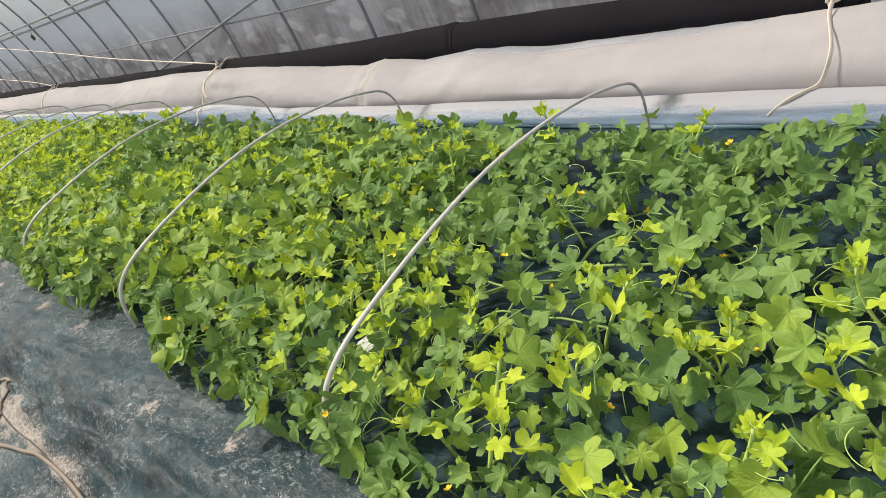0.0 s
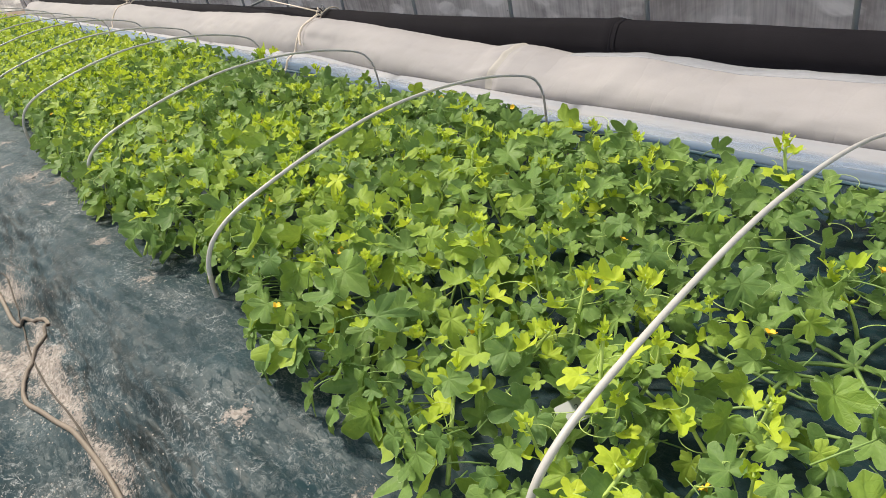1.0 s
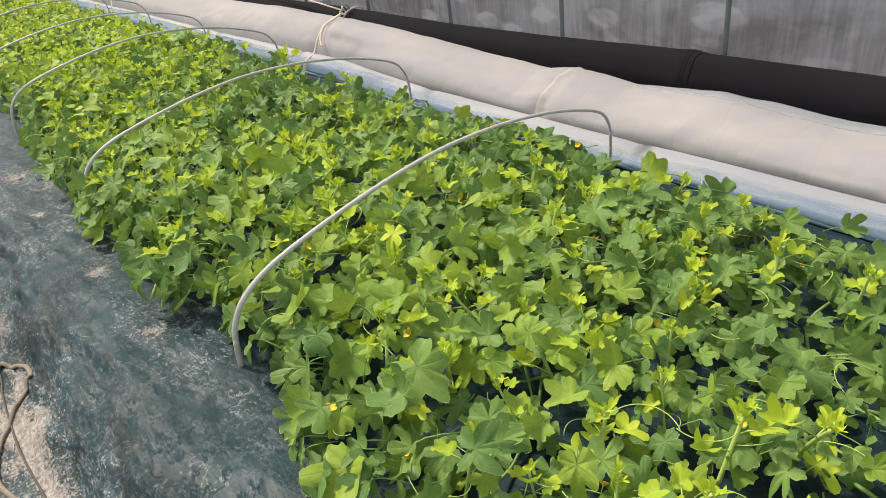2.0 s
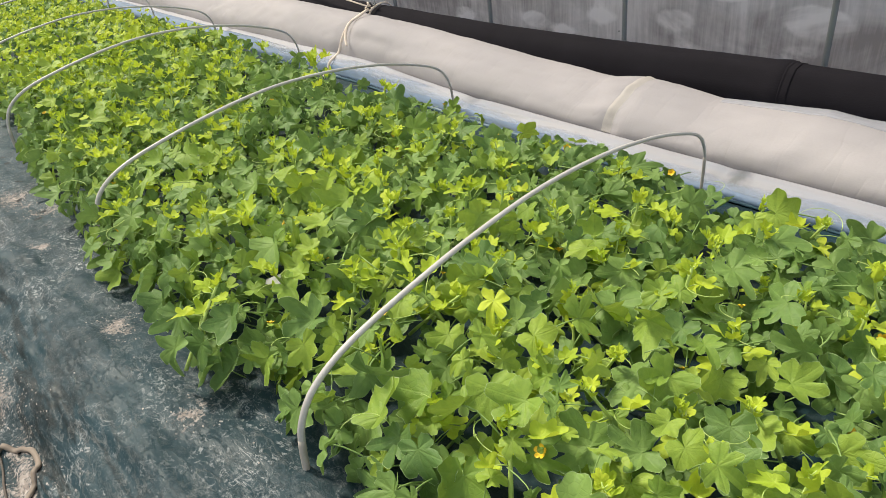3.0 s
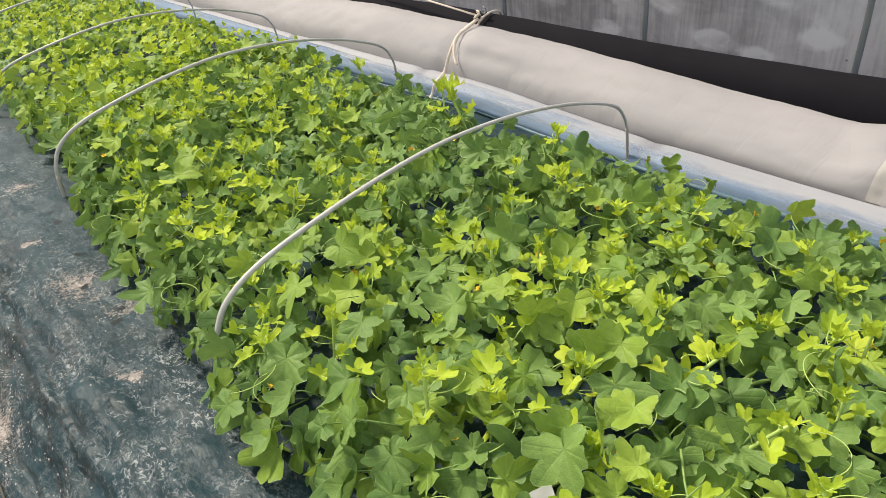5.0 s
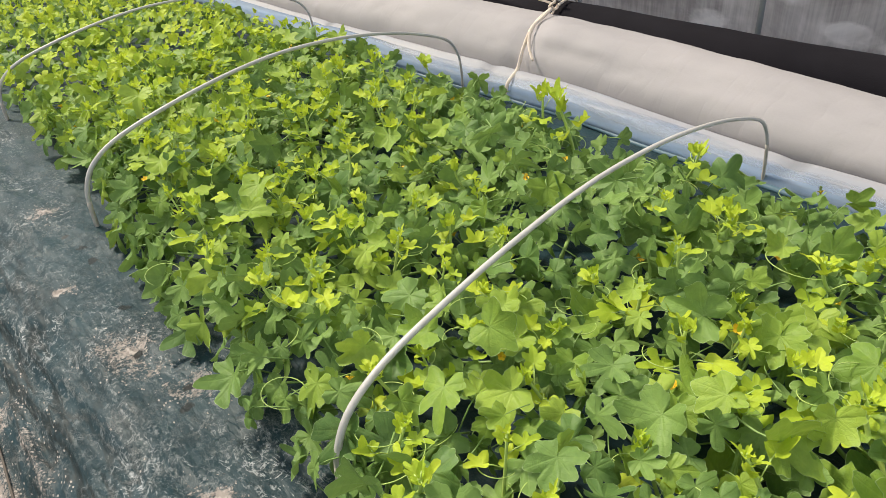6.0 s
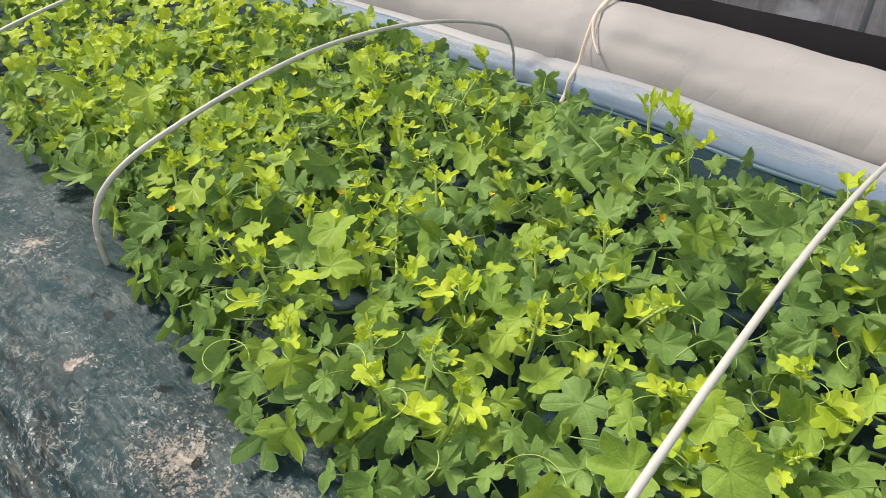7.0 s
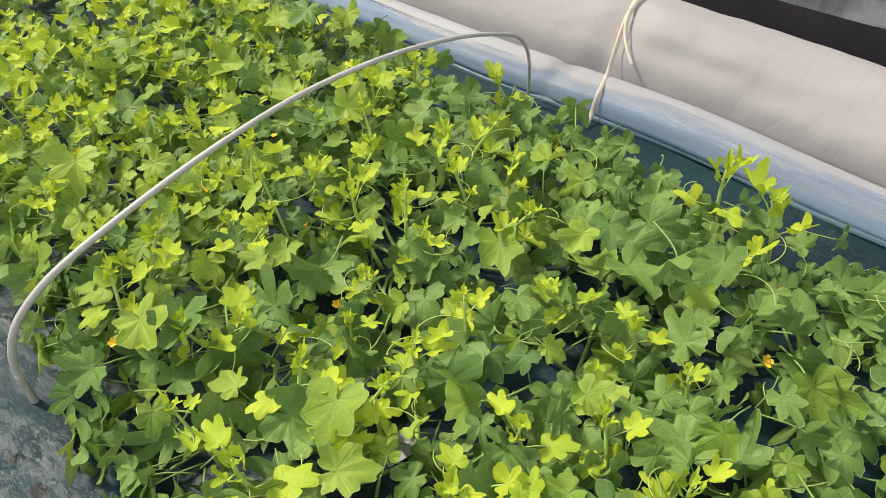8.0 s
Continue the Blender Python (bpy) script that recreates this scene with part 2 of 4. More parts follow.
    holes = 0.0
    for x, y, r in HOLES:
        dx, dy = m.math("SUBTRACT", sep.outputs[0], x), m.math("SUBTRACT", sep.outputs[1], y)
        d = m.math("ADD", m.math("SQRT", m.math("ADD", m.math("MULTIPLY", dx, dx), m.math("MULTIPLY", dy, dy))), rag)
        holes = m.math("MAXIMUM", holes, m.span(d, r, r + 0.004, 0.9, 0.0))
    col = m.mix(holes, col, rgb(0.008, 0.011, 0.012))
    rough = m.math("ADD", m.span(streak, 0.35, 0.7, 0.42, 0.62), m.math("MULTIPLY", dust, 0.5), clamp=True)
    height = m.math("ADD", m.math("MULTIPLY", crease, 1.0), m.math("ADD", m.math("MULTIPLY", dust, 0.15), m.math("MULTIPLY", ridge, 0.10)))
    sh = m.n("BsdfPrincipled", Base_Color=col, Roughness=rough, Normal=m.bump(height, 0.6, 0.010))
    sh.inputs["Specular IOR Level"].default_value = 0.26
    return m.done(sh.outputs[0])


def house_film_material():
    m = Nodes("house_film")
    run, fine = m.noise(24.0, 4.0, 0.6, m.place((1.0, 1.0, 0.05))), m.noise(85.0, 3.0, 0.6, m.place((1.0, 1.0, 0.04)))
    cloud = m.noise(2.6, 5.0, 0.6, m.place((1, 1, 2.0)), 0.6)
    # dried puddles: round pale patches with a crisp lower rim
    pools = m.n("TexVoronoi", Vector=m.place((1.0, 1.0, 2.2)), Scale=4.2)
    pools.feature = "SMOOTH_F1"
    ragged = m.math("ADD", pools.outputs["Distance"], m.math("MULTIPLY", m.math("SUBTRACT", m.noise(14.0, 4.0, 0.6, m.place()), 0.5), 0.22))
    pool = m.math("MULTIPLY", m.span(ragged, 0.28, 0.36, 1.0, 0.0), m.span(cloud, 0.36, 0.50))
    grey = m.math("ADD", m.math("MULTIPLY", run, 0.28), m.math("ADD", m.math("MULTIPLY", fine, 0.17), m.math("MULTIPLY", cloud, 0.55)))
    col = m.mix(m.span(grey, 0.40, 0.60), rgb(0.13, 0.125, 0.125), rgb(0.63, 0.61, 0.59))
    col = m.mix(m.math("MULTIPLY", pool, 0.85), col, rgb(0.84, 0.82, 0.79))
    spot = m.n("TexVoronoi", Vector=m.place(), Scale=9.0)
    col = m.mix(m.math("LESS_THAN", spot.outputs["Distance"], 0.035), col, rgb(0.05, 0.05, 0.05))
    # higher up the colour is painted paler and bluer, for the sky behind the film
    sky_tint = m.span(m.n("SeparateXYZ", Vector=m.place()).outputs[2], 0.34, 0.66, 0.0, 0.95)
    col = m.mix(sky_tint, col, rgb(0.80, 0.87, 0.90))
    face = m.n("BsdfPrincipled", Base_Color=col, Roughness=0.38, Normal=m.bump(run, 0.15, 0.01))
    back = m.n("BsdfTranslucent", Color=m.mix(0.25, col, rgb(0.82, 0.84, 0.84)))
    one = m.n("MixShader", Fac=0.76)
    m.put(one, "i1", face.outputs[0])
    m.put(one, "i2", back.outputs[0])
    two = m.n("MixShader", Fac=0.12)
    m.put(two, "i1", one.outputs[0])
    m.put(two, "i2", m.n("BsdfTransparent").outputs[0])
    return m.done(two.outputs[0])


def thin_film_material(name, col, through_part, other=rgb(0.46, 0.48, 0.52)):
    m = Nodes(name)
    p = m.place((1, 0.2, 1))
    fold = m.noise(40.0, 4.0, 0.65, p)
    face = m.n("BsdfPrincipled", Base_Color=m.mix(m.span(fold, 0.3, 0.7), col, other), Roughness=0.6, Normal=m.bump(fold, 0.25, 0.006))
    both = m.n("MixShader", Fac=m.span(fold, 0.3, 0.75, through_part - 0.1, through_part + 0.15))
    m.put(both, "i1", face.outputs[0])
    m.put(both, "i2", m.n("BsdfTransparent").outputs[0])
    return m.done(both.outputs[0])


def blue_shade_material():
    """Bluish skylit shade at the foot of the roll, put into a tinted sheet that thins out upwards."""
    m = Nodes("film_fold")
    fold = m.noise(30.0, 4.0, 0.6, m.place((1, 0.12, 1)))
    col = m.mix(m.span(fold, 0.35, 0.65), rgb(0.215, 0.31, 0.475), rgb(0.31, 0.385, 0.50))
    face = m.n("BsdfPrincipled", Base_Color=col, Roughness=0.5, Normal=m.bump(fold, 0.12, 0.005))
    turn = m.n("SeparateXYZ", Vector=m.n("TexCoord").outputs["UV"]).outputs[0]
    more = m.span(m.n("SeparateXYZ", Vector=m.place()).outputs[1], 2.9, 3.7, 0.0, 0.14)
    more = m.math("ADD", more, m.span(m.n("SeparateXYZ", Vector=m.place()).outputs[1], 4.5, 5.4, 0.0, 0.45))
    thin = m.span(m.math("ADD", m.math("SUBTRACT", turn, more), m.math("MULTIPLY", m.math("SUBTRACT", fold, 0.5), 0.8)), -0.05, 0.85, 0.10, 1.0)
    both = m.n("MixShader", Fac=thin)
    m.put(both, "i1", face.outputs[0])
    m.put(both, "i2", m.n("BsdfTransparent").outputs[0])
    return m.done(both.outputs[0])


blue_shade_mat = blue_shade_material()
layer_mat = thin_film_material("thin_layer", rgb(0.42, 0.42, 0.47), 0.4, rgb(0.46, 0.47, 0.52))
edge_mat = plain("film_edge", rgb(0.035, 0.085, 0.115), rgb(0.11, 0.19, 0.25), 30, 0.5, 0.5, 0.003, stretch=(1, 0.1, 1))
fleece_mat, rolled_mat, mulch_mat, house_film_mat = fleece_material(), rolled_film_material(), mulch_material(), house_film_material()


# ---- building helpers ----
def mesh(name, verts, faces, mats, uvs=None, slots=None, smooth=True):
    me = bpy.data.meshes.new(name)
    me.from_pydata([tuple(v) for v in verts], [], faces)
    for mat in mats:
        me.materials.append(mat)
    if slots is not None:
        me.polygons.foreach_set("material_index", slots)
    if smooth:
        me.polygons.foreach_set("use_smooth", [True] * len(me.polygons))
    if uvs is not None:
        layer = me.uv_layers.new(name="UVMap")
        idx = np.empty(len(me.loops), dtype=np.int32)
        me.loops.foreach_get("vertex_index", idx)
        layer.data.foreach_set("uv", np.asarray(uvs, dtype=np.float32)[idx].ravel())
    me.update()
    return me


def part(name, data, parent, m=None, label=""):
    ob = new(name, data)
    ob.parent = parent
    if m is not None:
        ob.matrix_basis = m
    return tagged(ob, label)


def tube(points, radii, sides=6, flat=1.0):
    """Vertices and faces of a closed tube along points."""
    pts = [Vector(p) for p in points]
    verts, faces = [], []
    side = None
    for i, p in enumerate(pts):
        d = (pts[min(i + 1, len(pts) - 1)] - pts[max(i - 1, 0)]).normalized()
        if side is None:
            side = d.orthogonal().normalized()
        side = (side - d * side.dot(d)).normalized()
        up = d.cross(side)
        r = radii[i] if hasattr(radii, "__len__") else radii
        for k in range(sides):
            a = 2 * math.pi * k / sides
            verts.append(p + side * (r * math.cos(a)) + up * (r * flat * math.sin(a)))
    for i in range(len(pts) - 1):
        for k in range(sides):
            a, b = i * sides + k, i * sides + (k + 1) % sides
            faces.append((a, b, b + sides, a + sides))
    faces.append(tuple(range(sides - 1, -1, -1)))
    faces.append(tuple(range(len(verts) - sides, len(verts))))
    return verts, faces


def spline(points, steps):
    """Catmull-Rom curve through points."""
    p = [Vector(q) for q in points]
    p = [p[0] * 2 - p[1]] + p + [p[-1] * 2 - p[-2]]
    out = []
    for i in range(1, len(p) - 2):
        for s in range(steps):
            t = s / steps
            out.append(0.5 * (2 * p[i] + (p[i + 1] - p[i - 1]) * t + (2 * p[i - 1] - 5 * p[i] + 4 * p[i + 1] - p[i + 2]) * t * t + (3 * p[i] - p[i - 1] - 3 * p[i + 1] + p[i + 2]) * t ** 3))
    out.append(p[-2])
    return out


class Pile:
    """Collects pieces of mesh into one."""

    def __init__(self):
        self.v, self.f, self.s, self.u = [], [], [], []

    def add(self, verts, faces, slot=0, uvs=None, m=None):
        base = len(self.v)
        self.v += [m @ Vector(v) for v in verts] if m is not None else [Vector(v) for v in verts]
        self.f += [tuple(i + base for i in f) for f in faces]
        self.s += [slot] * len(faces) if isinstance(slot, int) else list(slot)
        self.u += uvs if uvs is not None else [(0.3, -0.6)] * len(verts)

    def mesh(self, name, mats, smooth=True):
        return mesh(name, self.v, self.f, mats, self.u, self.s, smooth)


def fbm(x, y, scale, octaves=4):
    return noise.fractal(Vector((x * scale, y * scale, 3.7)), 1.0, 2.0, octaves)


def smooth01(x):
    x = min(1.0, max(0.0, x))
    return x * x * (3 - 2 * x)


# ---- ground, film and soil ----
BED_NEAR, BED_FAR = -1.5, 13.0
FURROW = -0.16


def base_height(x):
    """Level bed, sloping into the furrow, and the next bed beyond it."""
    d = abs(x - FURROW)
    return -0.125 + 0.125 * smooth01((d - 0.03) / 0.27) - 0.025 * smooth01((x - 1.35) / 0.3)


def film_height(x, y):
    z = base_height(x)
    edge = math.exp(-((x - 0.0) / 0.22) ** 2)
    z += 0.010 * fbm(x, y * 0.6, 3.0, 3)
    along = fbm(x * 1.5 + 0.35 * y, y * 0.30, 9.0, 3)
    z += (0.004 + 0.011 * edge) * along
    slope = math.exp(-((x + 0.02) / 0.13) ** 2)
    z += 0.018 * slope * (1 - min(1.0, 2.2 * abs(fbm(x * 2.2 + 0.3 * y + 4.0, y * 0.30, 7.0, 3))))
    z += 0.012 * math.exp(-((x + 0.01) / 0.10) ** 2) * (1 - 2 * abs(fbm(x * 4.0 + 0.25 * y, y * 0.35 + 7.0, 8.0, 2)))
    z += 0.0035 * (1 - abs(fbm(x - 0.5 * y, y * 0.5 + 0.4 * x, 14.0, 2))) * (0.4 + edge)
    return z


def soil_height(x, y):
    z = base_height(x) - 0.035
    z += 0.031 * math.exp(-((x - FURROW - 0.03 * math.sin(2.1 * y)) / 0.085) ** 2)
    return z + 0.016 * fbm(x, y, 7.0, 4) + 0.010 * fbm(x, y, 34.0, 4)


def sheet(name, xs, ys, height, mat):
    verts = [(x, y, height(x, y)) for y in ys for x in xs]
    w = len(xs)
    faces = [(j * w + i, j * w + i + 1, (j + 1) * w + i + 1, (j + 1) * w + i) for j in range(len(ys) - 1) for i in range(w - 1)]
    return mesh(name, verts, faces, [mat])


def ground_height(x, y):
    return soil_height(x, y) if abs(x) < 3.5 and -4 < y < 16 else -0.16


gx = [-400, -60, -8, -3.4] + list(np.linspace(-2.6, -0.5, 10)) + list(np.linspace(-0.45, 0.12, 72)) + list(np.linspace(0.4, 3.3, 12)) + [8, 60, 400]
gy = [-400, -60, -12, -3.9, -2, 0] + list(np.linspace(0.4, 6.4, 480)) + list(np.linspace(6.6, 15.9, 60)) + [22, 60, 400]
tagged(new("ground", sheet("ground", gx, gy, ground_height, soil_mat)), "dry tan soil showing in the furrow between the film sheets", "ground", kind="structure")
mx = list(np.linspace(-1.9, -0.5, 24)) + list(np.linspace(-0.48, 0.42, 92)) + list(np.linspace(0.46, 2.5, 42))
my = list(np.linspace(BED_NEAR, 0.5, 30)) + list(np.linspace(0.51, 5.6, 420)) + list(np.linspace(5.65, BED_FAR, 120))
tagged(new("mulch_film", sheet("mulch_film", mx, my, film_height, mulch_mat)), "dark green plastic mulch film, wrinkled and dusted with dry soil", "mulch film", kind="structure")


# ---- greenhouse ----
MID_X, HALF, RIDGE = -0.16, 2.42, 2.35
ARCH_FIRST, ARCH_STEP = 2.834, 0.747
HOUSE_NEAR, HOUSE_FAR = -3.2, 16.0


def arch_point(a, out=0.0):
    """A point of the arch; a runs from 0 at the +x foot to pi at the other foot."""
    c, s = math.cos(a), math.sin(a)
    x = math.copysign(abs(c) ** 0.72, c)
    return MID_X + (HALF + out) * x, (RIDGE + out) * (abs(s) ** 0.86) - 0.05


def build_greenhouse():
    house = tagged(new("greenhouse"), "arched greenhouse of grey steel pipes under dusty plastic film", "greenhouse", kind="structure")
    turns = [math.pi * i / 48 for i in range(49)]
    first = tube([(arch_point(a)[0], 0, arch_point(a)[1]) for a in turns], 0.0098, 8)
    pipe = mesh("arch_pipe", *first, [steel_mat])
    k = int((HOUSE_NEAR - ARCH_FIRST) / ARCH_STEP)
    y = ARCH_FIRST + k * ARCH_STEP
    while y < HOUSE_FAR:
        part("arch_pipe", pipe, house, pose(0, y, 0))
        y += ARCH_STEP
    for a, r in ((0.17, 0.006), (0.333, 0.0095), (0.358, 0.0095), (1.1, 0.0125), (math.pi / 2, 0.0125), (math.pi - 1.1, 0.0125), (math.pi - 0.4, 0.0125)):
        x, z = arch_point(a, -0.024)
        part("purlin", mesh("purlin", *tube([(x, HOUSE_NEAR, z), (x, 6, z), (x, HOUSE_FAR, z)], r, 8), [steel_mat]), house)
    brace = [(arch_point(0.06 + 0.42 * t, -0.035)[0], 5.95 - 6.2 * t, arch_point(0.06 + 0.42 * t, -0.035)[1]) for t in np.linspace(0, 1, 12)]
    part("brace", mesh("brace", *tube(brace, 0.009, 8), [steel_mat]), house)
    ys = [HOUSE_NEAR] + [ARCH_FIRST + ARCH_STEP * (i / 4) for i in range(-32, 71)] + [HOUSE_FAR]
    verts, faces = [], []
    for j, yy in enumerate(ys):
        sag = 0.010 * math.sin(math.pi * (yy - ARCH_FIRST) / ARCH_STEP) ** 2
        for a in turns:
            x, z = arch_point(a, 0.016 - sag)
            verts.append((x, yy, z))
    w = len(turns)
    for j in range(len(ys) - 1):
        for i in range(w - 1):
            faces.append((j * w + i, j * w + i + 1, (j + 1) * w + i + 1, (j + 1) * w + i))
    cover = part("cover_film", mesh("cover_film", verts, faces, [house_film_mat]), house, label="dusty translucent plastic film streaked with runs")
    cover.visible_shadow = False
    for y in (HOUSE_NEAR, HOUSE_FAR):
        ring = [(arch_point(a, 0.01)[0], y, arch_point(a, 0.01)[1]) for a in turns]
        end = part("end_film", mesh("end_film", ring, [tuple(range(len(ring)))], [house_film_mat], smooth=False), house)
        end.visible_shadow = False
    return house


build_greenhouse()

# ---- the rolled covers along the wall ----
HOOP_Y = [-0.15, 1.0, 2.14, 3.237, 4.41, 5.55, 6.7, 7.85, 9.0, 10.15, 11.3]
TOP_Y = [-1.5, 0.45, 1.0, 1.58, 1.96, 2.29, 2.58, 2.72, 3.1, 3.42, 3.72, 4.2, 5.2, 6.25, 7.9, 10.0, 13.0]
TOP_Z = [0.20, 0.19, 0.157, 0.137, 0.168, 0.143, 0.168, 0.146, 0.165, 0.190, 0.207, 0.226, 0.232, 0.21, 0.24, 0.2, 0.2]


def sweep(name, ys, profile, mat, across=None):
    """A long body of the given outline; across: a texture value for each point of the outline."""
    verts, faces, w = [], [], 0
    for y in ys:
        ring = profile(y)
        w = len(ring)
        verts += [(x, y, z) for x, z in ring]
    for j in range(len(ys) - 1):
        for i in range(w):
            a, b = j * w + i, j * w + (i + 1) % w
            faces.append((a, a + w, b + w, b))
    faces.append(tuple(range(w)))
    faces.append(tuple(range(len(verts) - 1, len(verts) - w - 1, -1)))
    uvs = [(v, y) for y in ys for v in across] if across else None
    return mesh(name, verts, faces, [mat], uvs)


roll_ys = list(np.linspace(BED_NEAR, 0.3, 30)) + list(np.linspace(0.32, 6.0, 330)) + list(np.linspace(6.05, BED_FAR, 120))


def foot(y):
    """Where the covers meet the ground film."""
    return 1.70 + 0.032 * math.exp(-((y - 4.0) / 0.33) ** 2) + 0.008 * fbm(7.1, y, 1.3, 2)


ROLL_Y = [-1.5, 1.0, 2.3, 3.2, 3.55, 4.0, 4.4, 5.2, 13.0]
ROLL_H = [0.95, 0.92, 0.78, 0.84, 1.02, 1.16, 1.26, 1.15, 1.1]


def rolled_film_profile(y):
    """The soft roll of tunnel film: a sloping face towards the bed, its back against the fleece."""
    pinch = sum(math.exp(-((y - h + 0.04) / 0.03) ** 2) for h in HOOP_Y)
    tall = float(np.interp(y, ROLL_Y, ROLL_H)) * (1 - 0.10 * pinch) + 0.05 * fbm(0.3, y, 1.6, 3)
    f = foot(y) + 0.005 * pinch
    keys = ((0.104, -0.026), (0.004, -0.026), (-0.003, -0.010), (0.003, 0.008), (0.016, 0.024), (0.036, 0.038), (0.058, 0.048), (0.078, 0.053), (0.090, 0.047), (0.096, 0.025))
    out = []
    for i, q in enumerate(spline([(f + x, -0.026 + (z + 0.026) * tall, 0) for x, z in keys], 4)):
        n = 0.0045 * fbm(q.x * 2.0, y * 0.22 + 9 * q.y, 5.0, 4) if 6 < i < 30 else 0.0
        out.append((q.x - n, q.y + n))
    return out


def film_edge_profile(y):
    """The loose edge of the rolled film, lying in flat folds at the foot of the roll."""
    f = foot(y) + 0.008
    w = 0.020 + 0.012 * fbm(3.3, y, 2.1, 3)
    h = 0.014 + 0.005 * fbm(8.3, y, 3.1, 3)
    return [(f + 0.022, -0.023), (f - w * 0.4, h * 0.5 - 0.025), (f - w, -0.024), (f - w - 0.002, -0.020), (f + 0.002 - w * 0.6, h - 0.022), (f + 0.002 - w * 0.2, h * 0.75 - 0.025), (f + 0.010, h * 1.5 - 0.025), (f + 0.022, h - 0.025)]


def fleece_profile(y):
    top = float(np.interp(y, TOP_Y, TOP_Z)) - 0.007
    f = foot(y)
    tie = math.exp(-((y - 2.56) / 0.03) ** 2) + math.exp(-((y - 4.27) / 0.05) ** 2)
    keys = ((f + 0.118, -0.022), (f + 0.110, -0.005), (f + 0.106, 0.022), (f + 0.105, 0.050), (f + 0.115, 0.43 * top + 0.010), (f + 0.142, 0.63 * top + 0.008), (1.895, 0.86 * top), (1.945, 0.975 * top), (2.0, top), (2.06, 0.95 * top), (2.12, 0.6 * top), (2.16, 0.2 * top))
    out = []
    curve = spline([(x, z, 0) for x, z in keys], 4)
    for i, q in enumerate(curve + [Vector((2.16, -0.024, 0)), Vector((1.9, -0.024, 0)), Vector((f + 0.12, -0.024, 0))]):
        x, z = q.x, q.y
        if 6 < i < len(curve) - 4:
            n = 0.008 * fbm(x, y * 0.45, 4.0, 3) + 0.004 * fbm(x * 2.0 + 0.25 * y, y * 0.8, 11.0, 3)
            z += (n - 0.007 * tie) * smooth01((i - 6) / 8)
            x -= (0.5 * n - 0.014 * tie) * smooth01((i - 6) / 8)
        out.append((x, z))
    return out


def black_profile(y, r0=0.088, end=None):
    r = r0 + 0.005 * fbm(1.0, y, 1.4, 3)
    if end is not None:
        r *= 0.86 + 0.14 * smooth01(abs(y - end) / 0.035) + 0.05 * math.exp(-((abs(y - end) - 0.05) / 0.02) ** 2)
    out = []
    for i in range(24):
        a = 2 * math.pi * i / 24
        rr = r * (1 + 0.06 * fbm(math.cos(a), y * 0.5 + 2 * math.sin(a), 2.5, 4))
        out.append((2.135 + 0.85 * rr * math.cos(a), 0.148 + 0.020 * smooth01((2.9 - y) / 0.8) + rr * math.sin(a)))
    return out


rolled = tagged(new("rolled_tunnel_film", sweep("rolled_tunnel_film", roll_ys, rolled_film_profile, rolled_mat)), "bluish white plastic tunnel film rolled up beside the bed", "plastic film")
part("film_edge", sweep("film_edge", roll_ys, film_edge_profile, edge_mat), rolled, label="blue loose edge of the plastic film")


BLUE_SHADE_AT = [k / 7 for k in range(8)]


def blue_shade_profile(y):
    """An added skin over the lower face of the roll, which carries its bluish shade."""
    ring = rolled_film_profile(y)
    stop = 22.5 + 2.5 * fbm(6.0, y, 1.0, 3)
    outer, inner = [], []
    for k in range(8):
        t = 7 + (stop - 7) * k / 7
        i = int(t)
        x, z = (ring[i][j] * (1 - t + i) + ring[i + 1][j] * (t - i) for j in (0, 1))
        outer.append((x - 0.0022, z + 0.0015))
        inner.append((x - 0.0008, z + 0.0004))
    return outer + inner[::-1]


# added sheet that paints the bluish shade of the roll's lower face
part("film_fold", sweep("film_fold", roll_ys, blue_shade_profile, blue_shade_mat, BLUE_SHADE_AT + BLUE_SHADE_AT[::-1]), rolled, label="added blue tinted sheet imitating skylit shade on the roll")
fleece = tagged(new("fleece_blanket", sweep("fleece_blanket", roll_ys, fleece_profile, fleece_mat)), "white fleece blanket gathered in a long soft pile along the wall", "blanket")


def strip(name, ys, first, last, lift, mat):
    """A thin layer that follows the fleece between two places of its outline."""
    verts, faces = [], []
    w = last - first
    for y in ys:
        ring = fleece_profile(y)
        for side in (1, 0):
            for i in range(first, last):
                (x0, z0), (x1, z1) = ring[i - 1], ring[i + 1]
                n = Vector((z0 - z1, x1 - x0)).normalized()
                h = lift((i - first) / (w - 1), y) - 0.0015 * (1 - side)
                verts.append((ring[i][0] + n.x * h, y, ring[i][1] + n.y * h))
    for j in range(len(ys) - 1):
        o, q = 2 * w * j, 2 * w * (j + 1)
        for i in range(w - 1):
            faces.append((o + i, q + i, q + i + 1, o + i + 1))
            faces.append((o + w + i, o + w + i + 1, q + w + i + 1, q + w + i))
        for i in (0, w - 1):
            faces.append((o + i, o + w + i, q + w + i, q + i) if i == 0 else (o + i, q + i, q + w + i, o + w + i))
    return mesh(name, verts, faces, [mat])


BAND_AT = 2.572
band_ys = list(np.linspace(BAND_AT - 0.019, BAND_AT + 0.019, 9))
part("band", strip("band", band_ys, 9, 38, lambda s, y: -0.0005 + 0.0035 * math.cos((y - BAND_AT) / 0.019 * 1.5), band_mat), fleece, label="pale raised band over the fleece")
layer_ys = list(np.linspace(0.75, 2.28, 110))
part("upper_layer", strip("upper_layer", layer_ys, 32, 39, lambda s, y: 0.001 + 0.017 * s * smooth01((2.28 - y) / 0.3) * smooth01((y - 0.75) / 0.3) * (0.55 + 0.9 * abs(fbm(2.0, y, 2.3, 3))), layer_mat), fleece, label="thin bluish white film layer lying on the fleece")
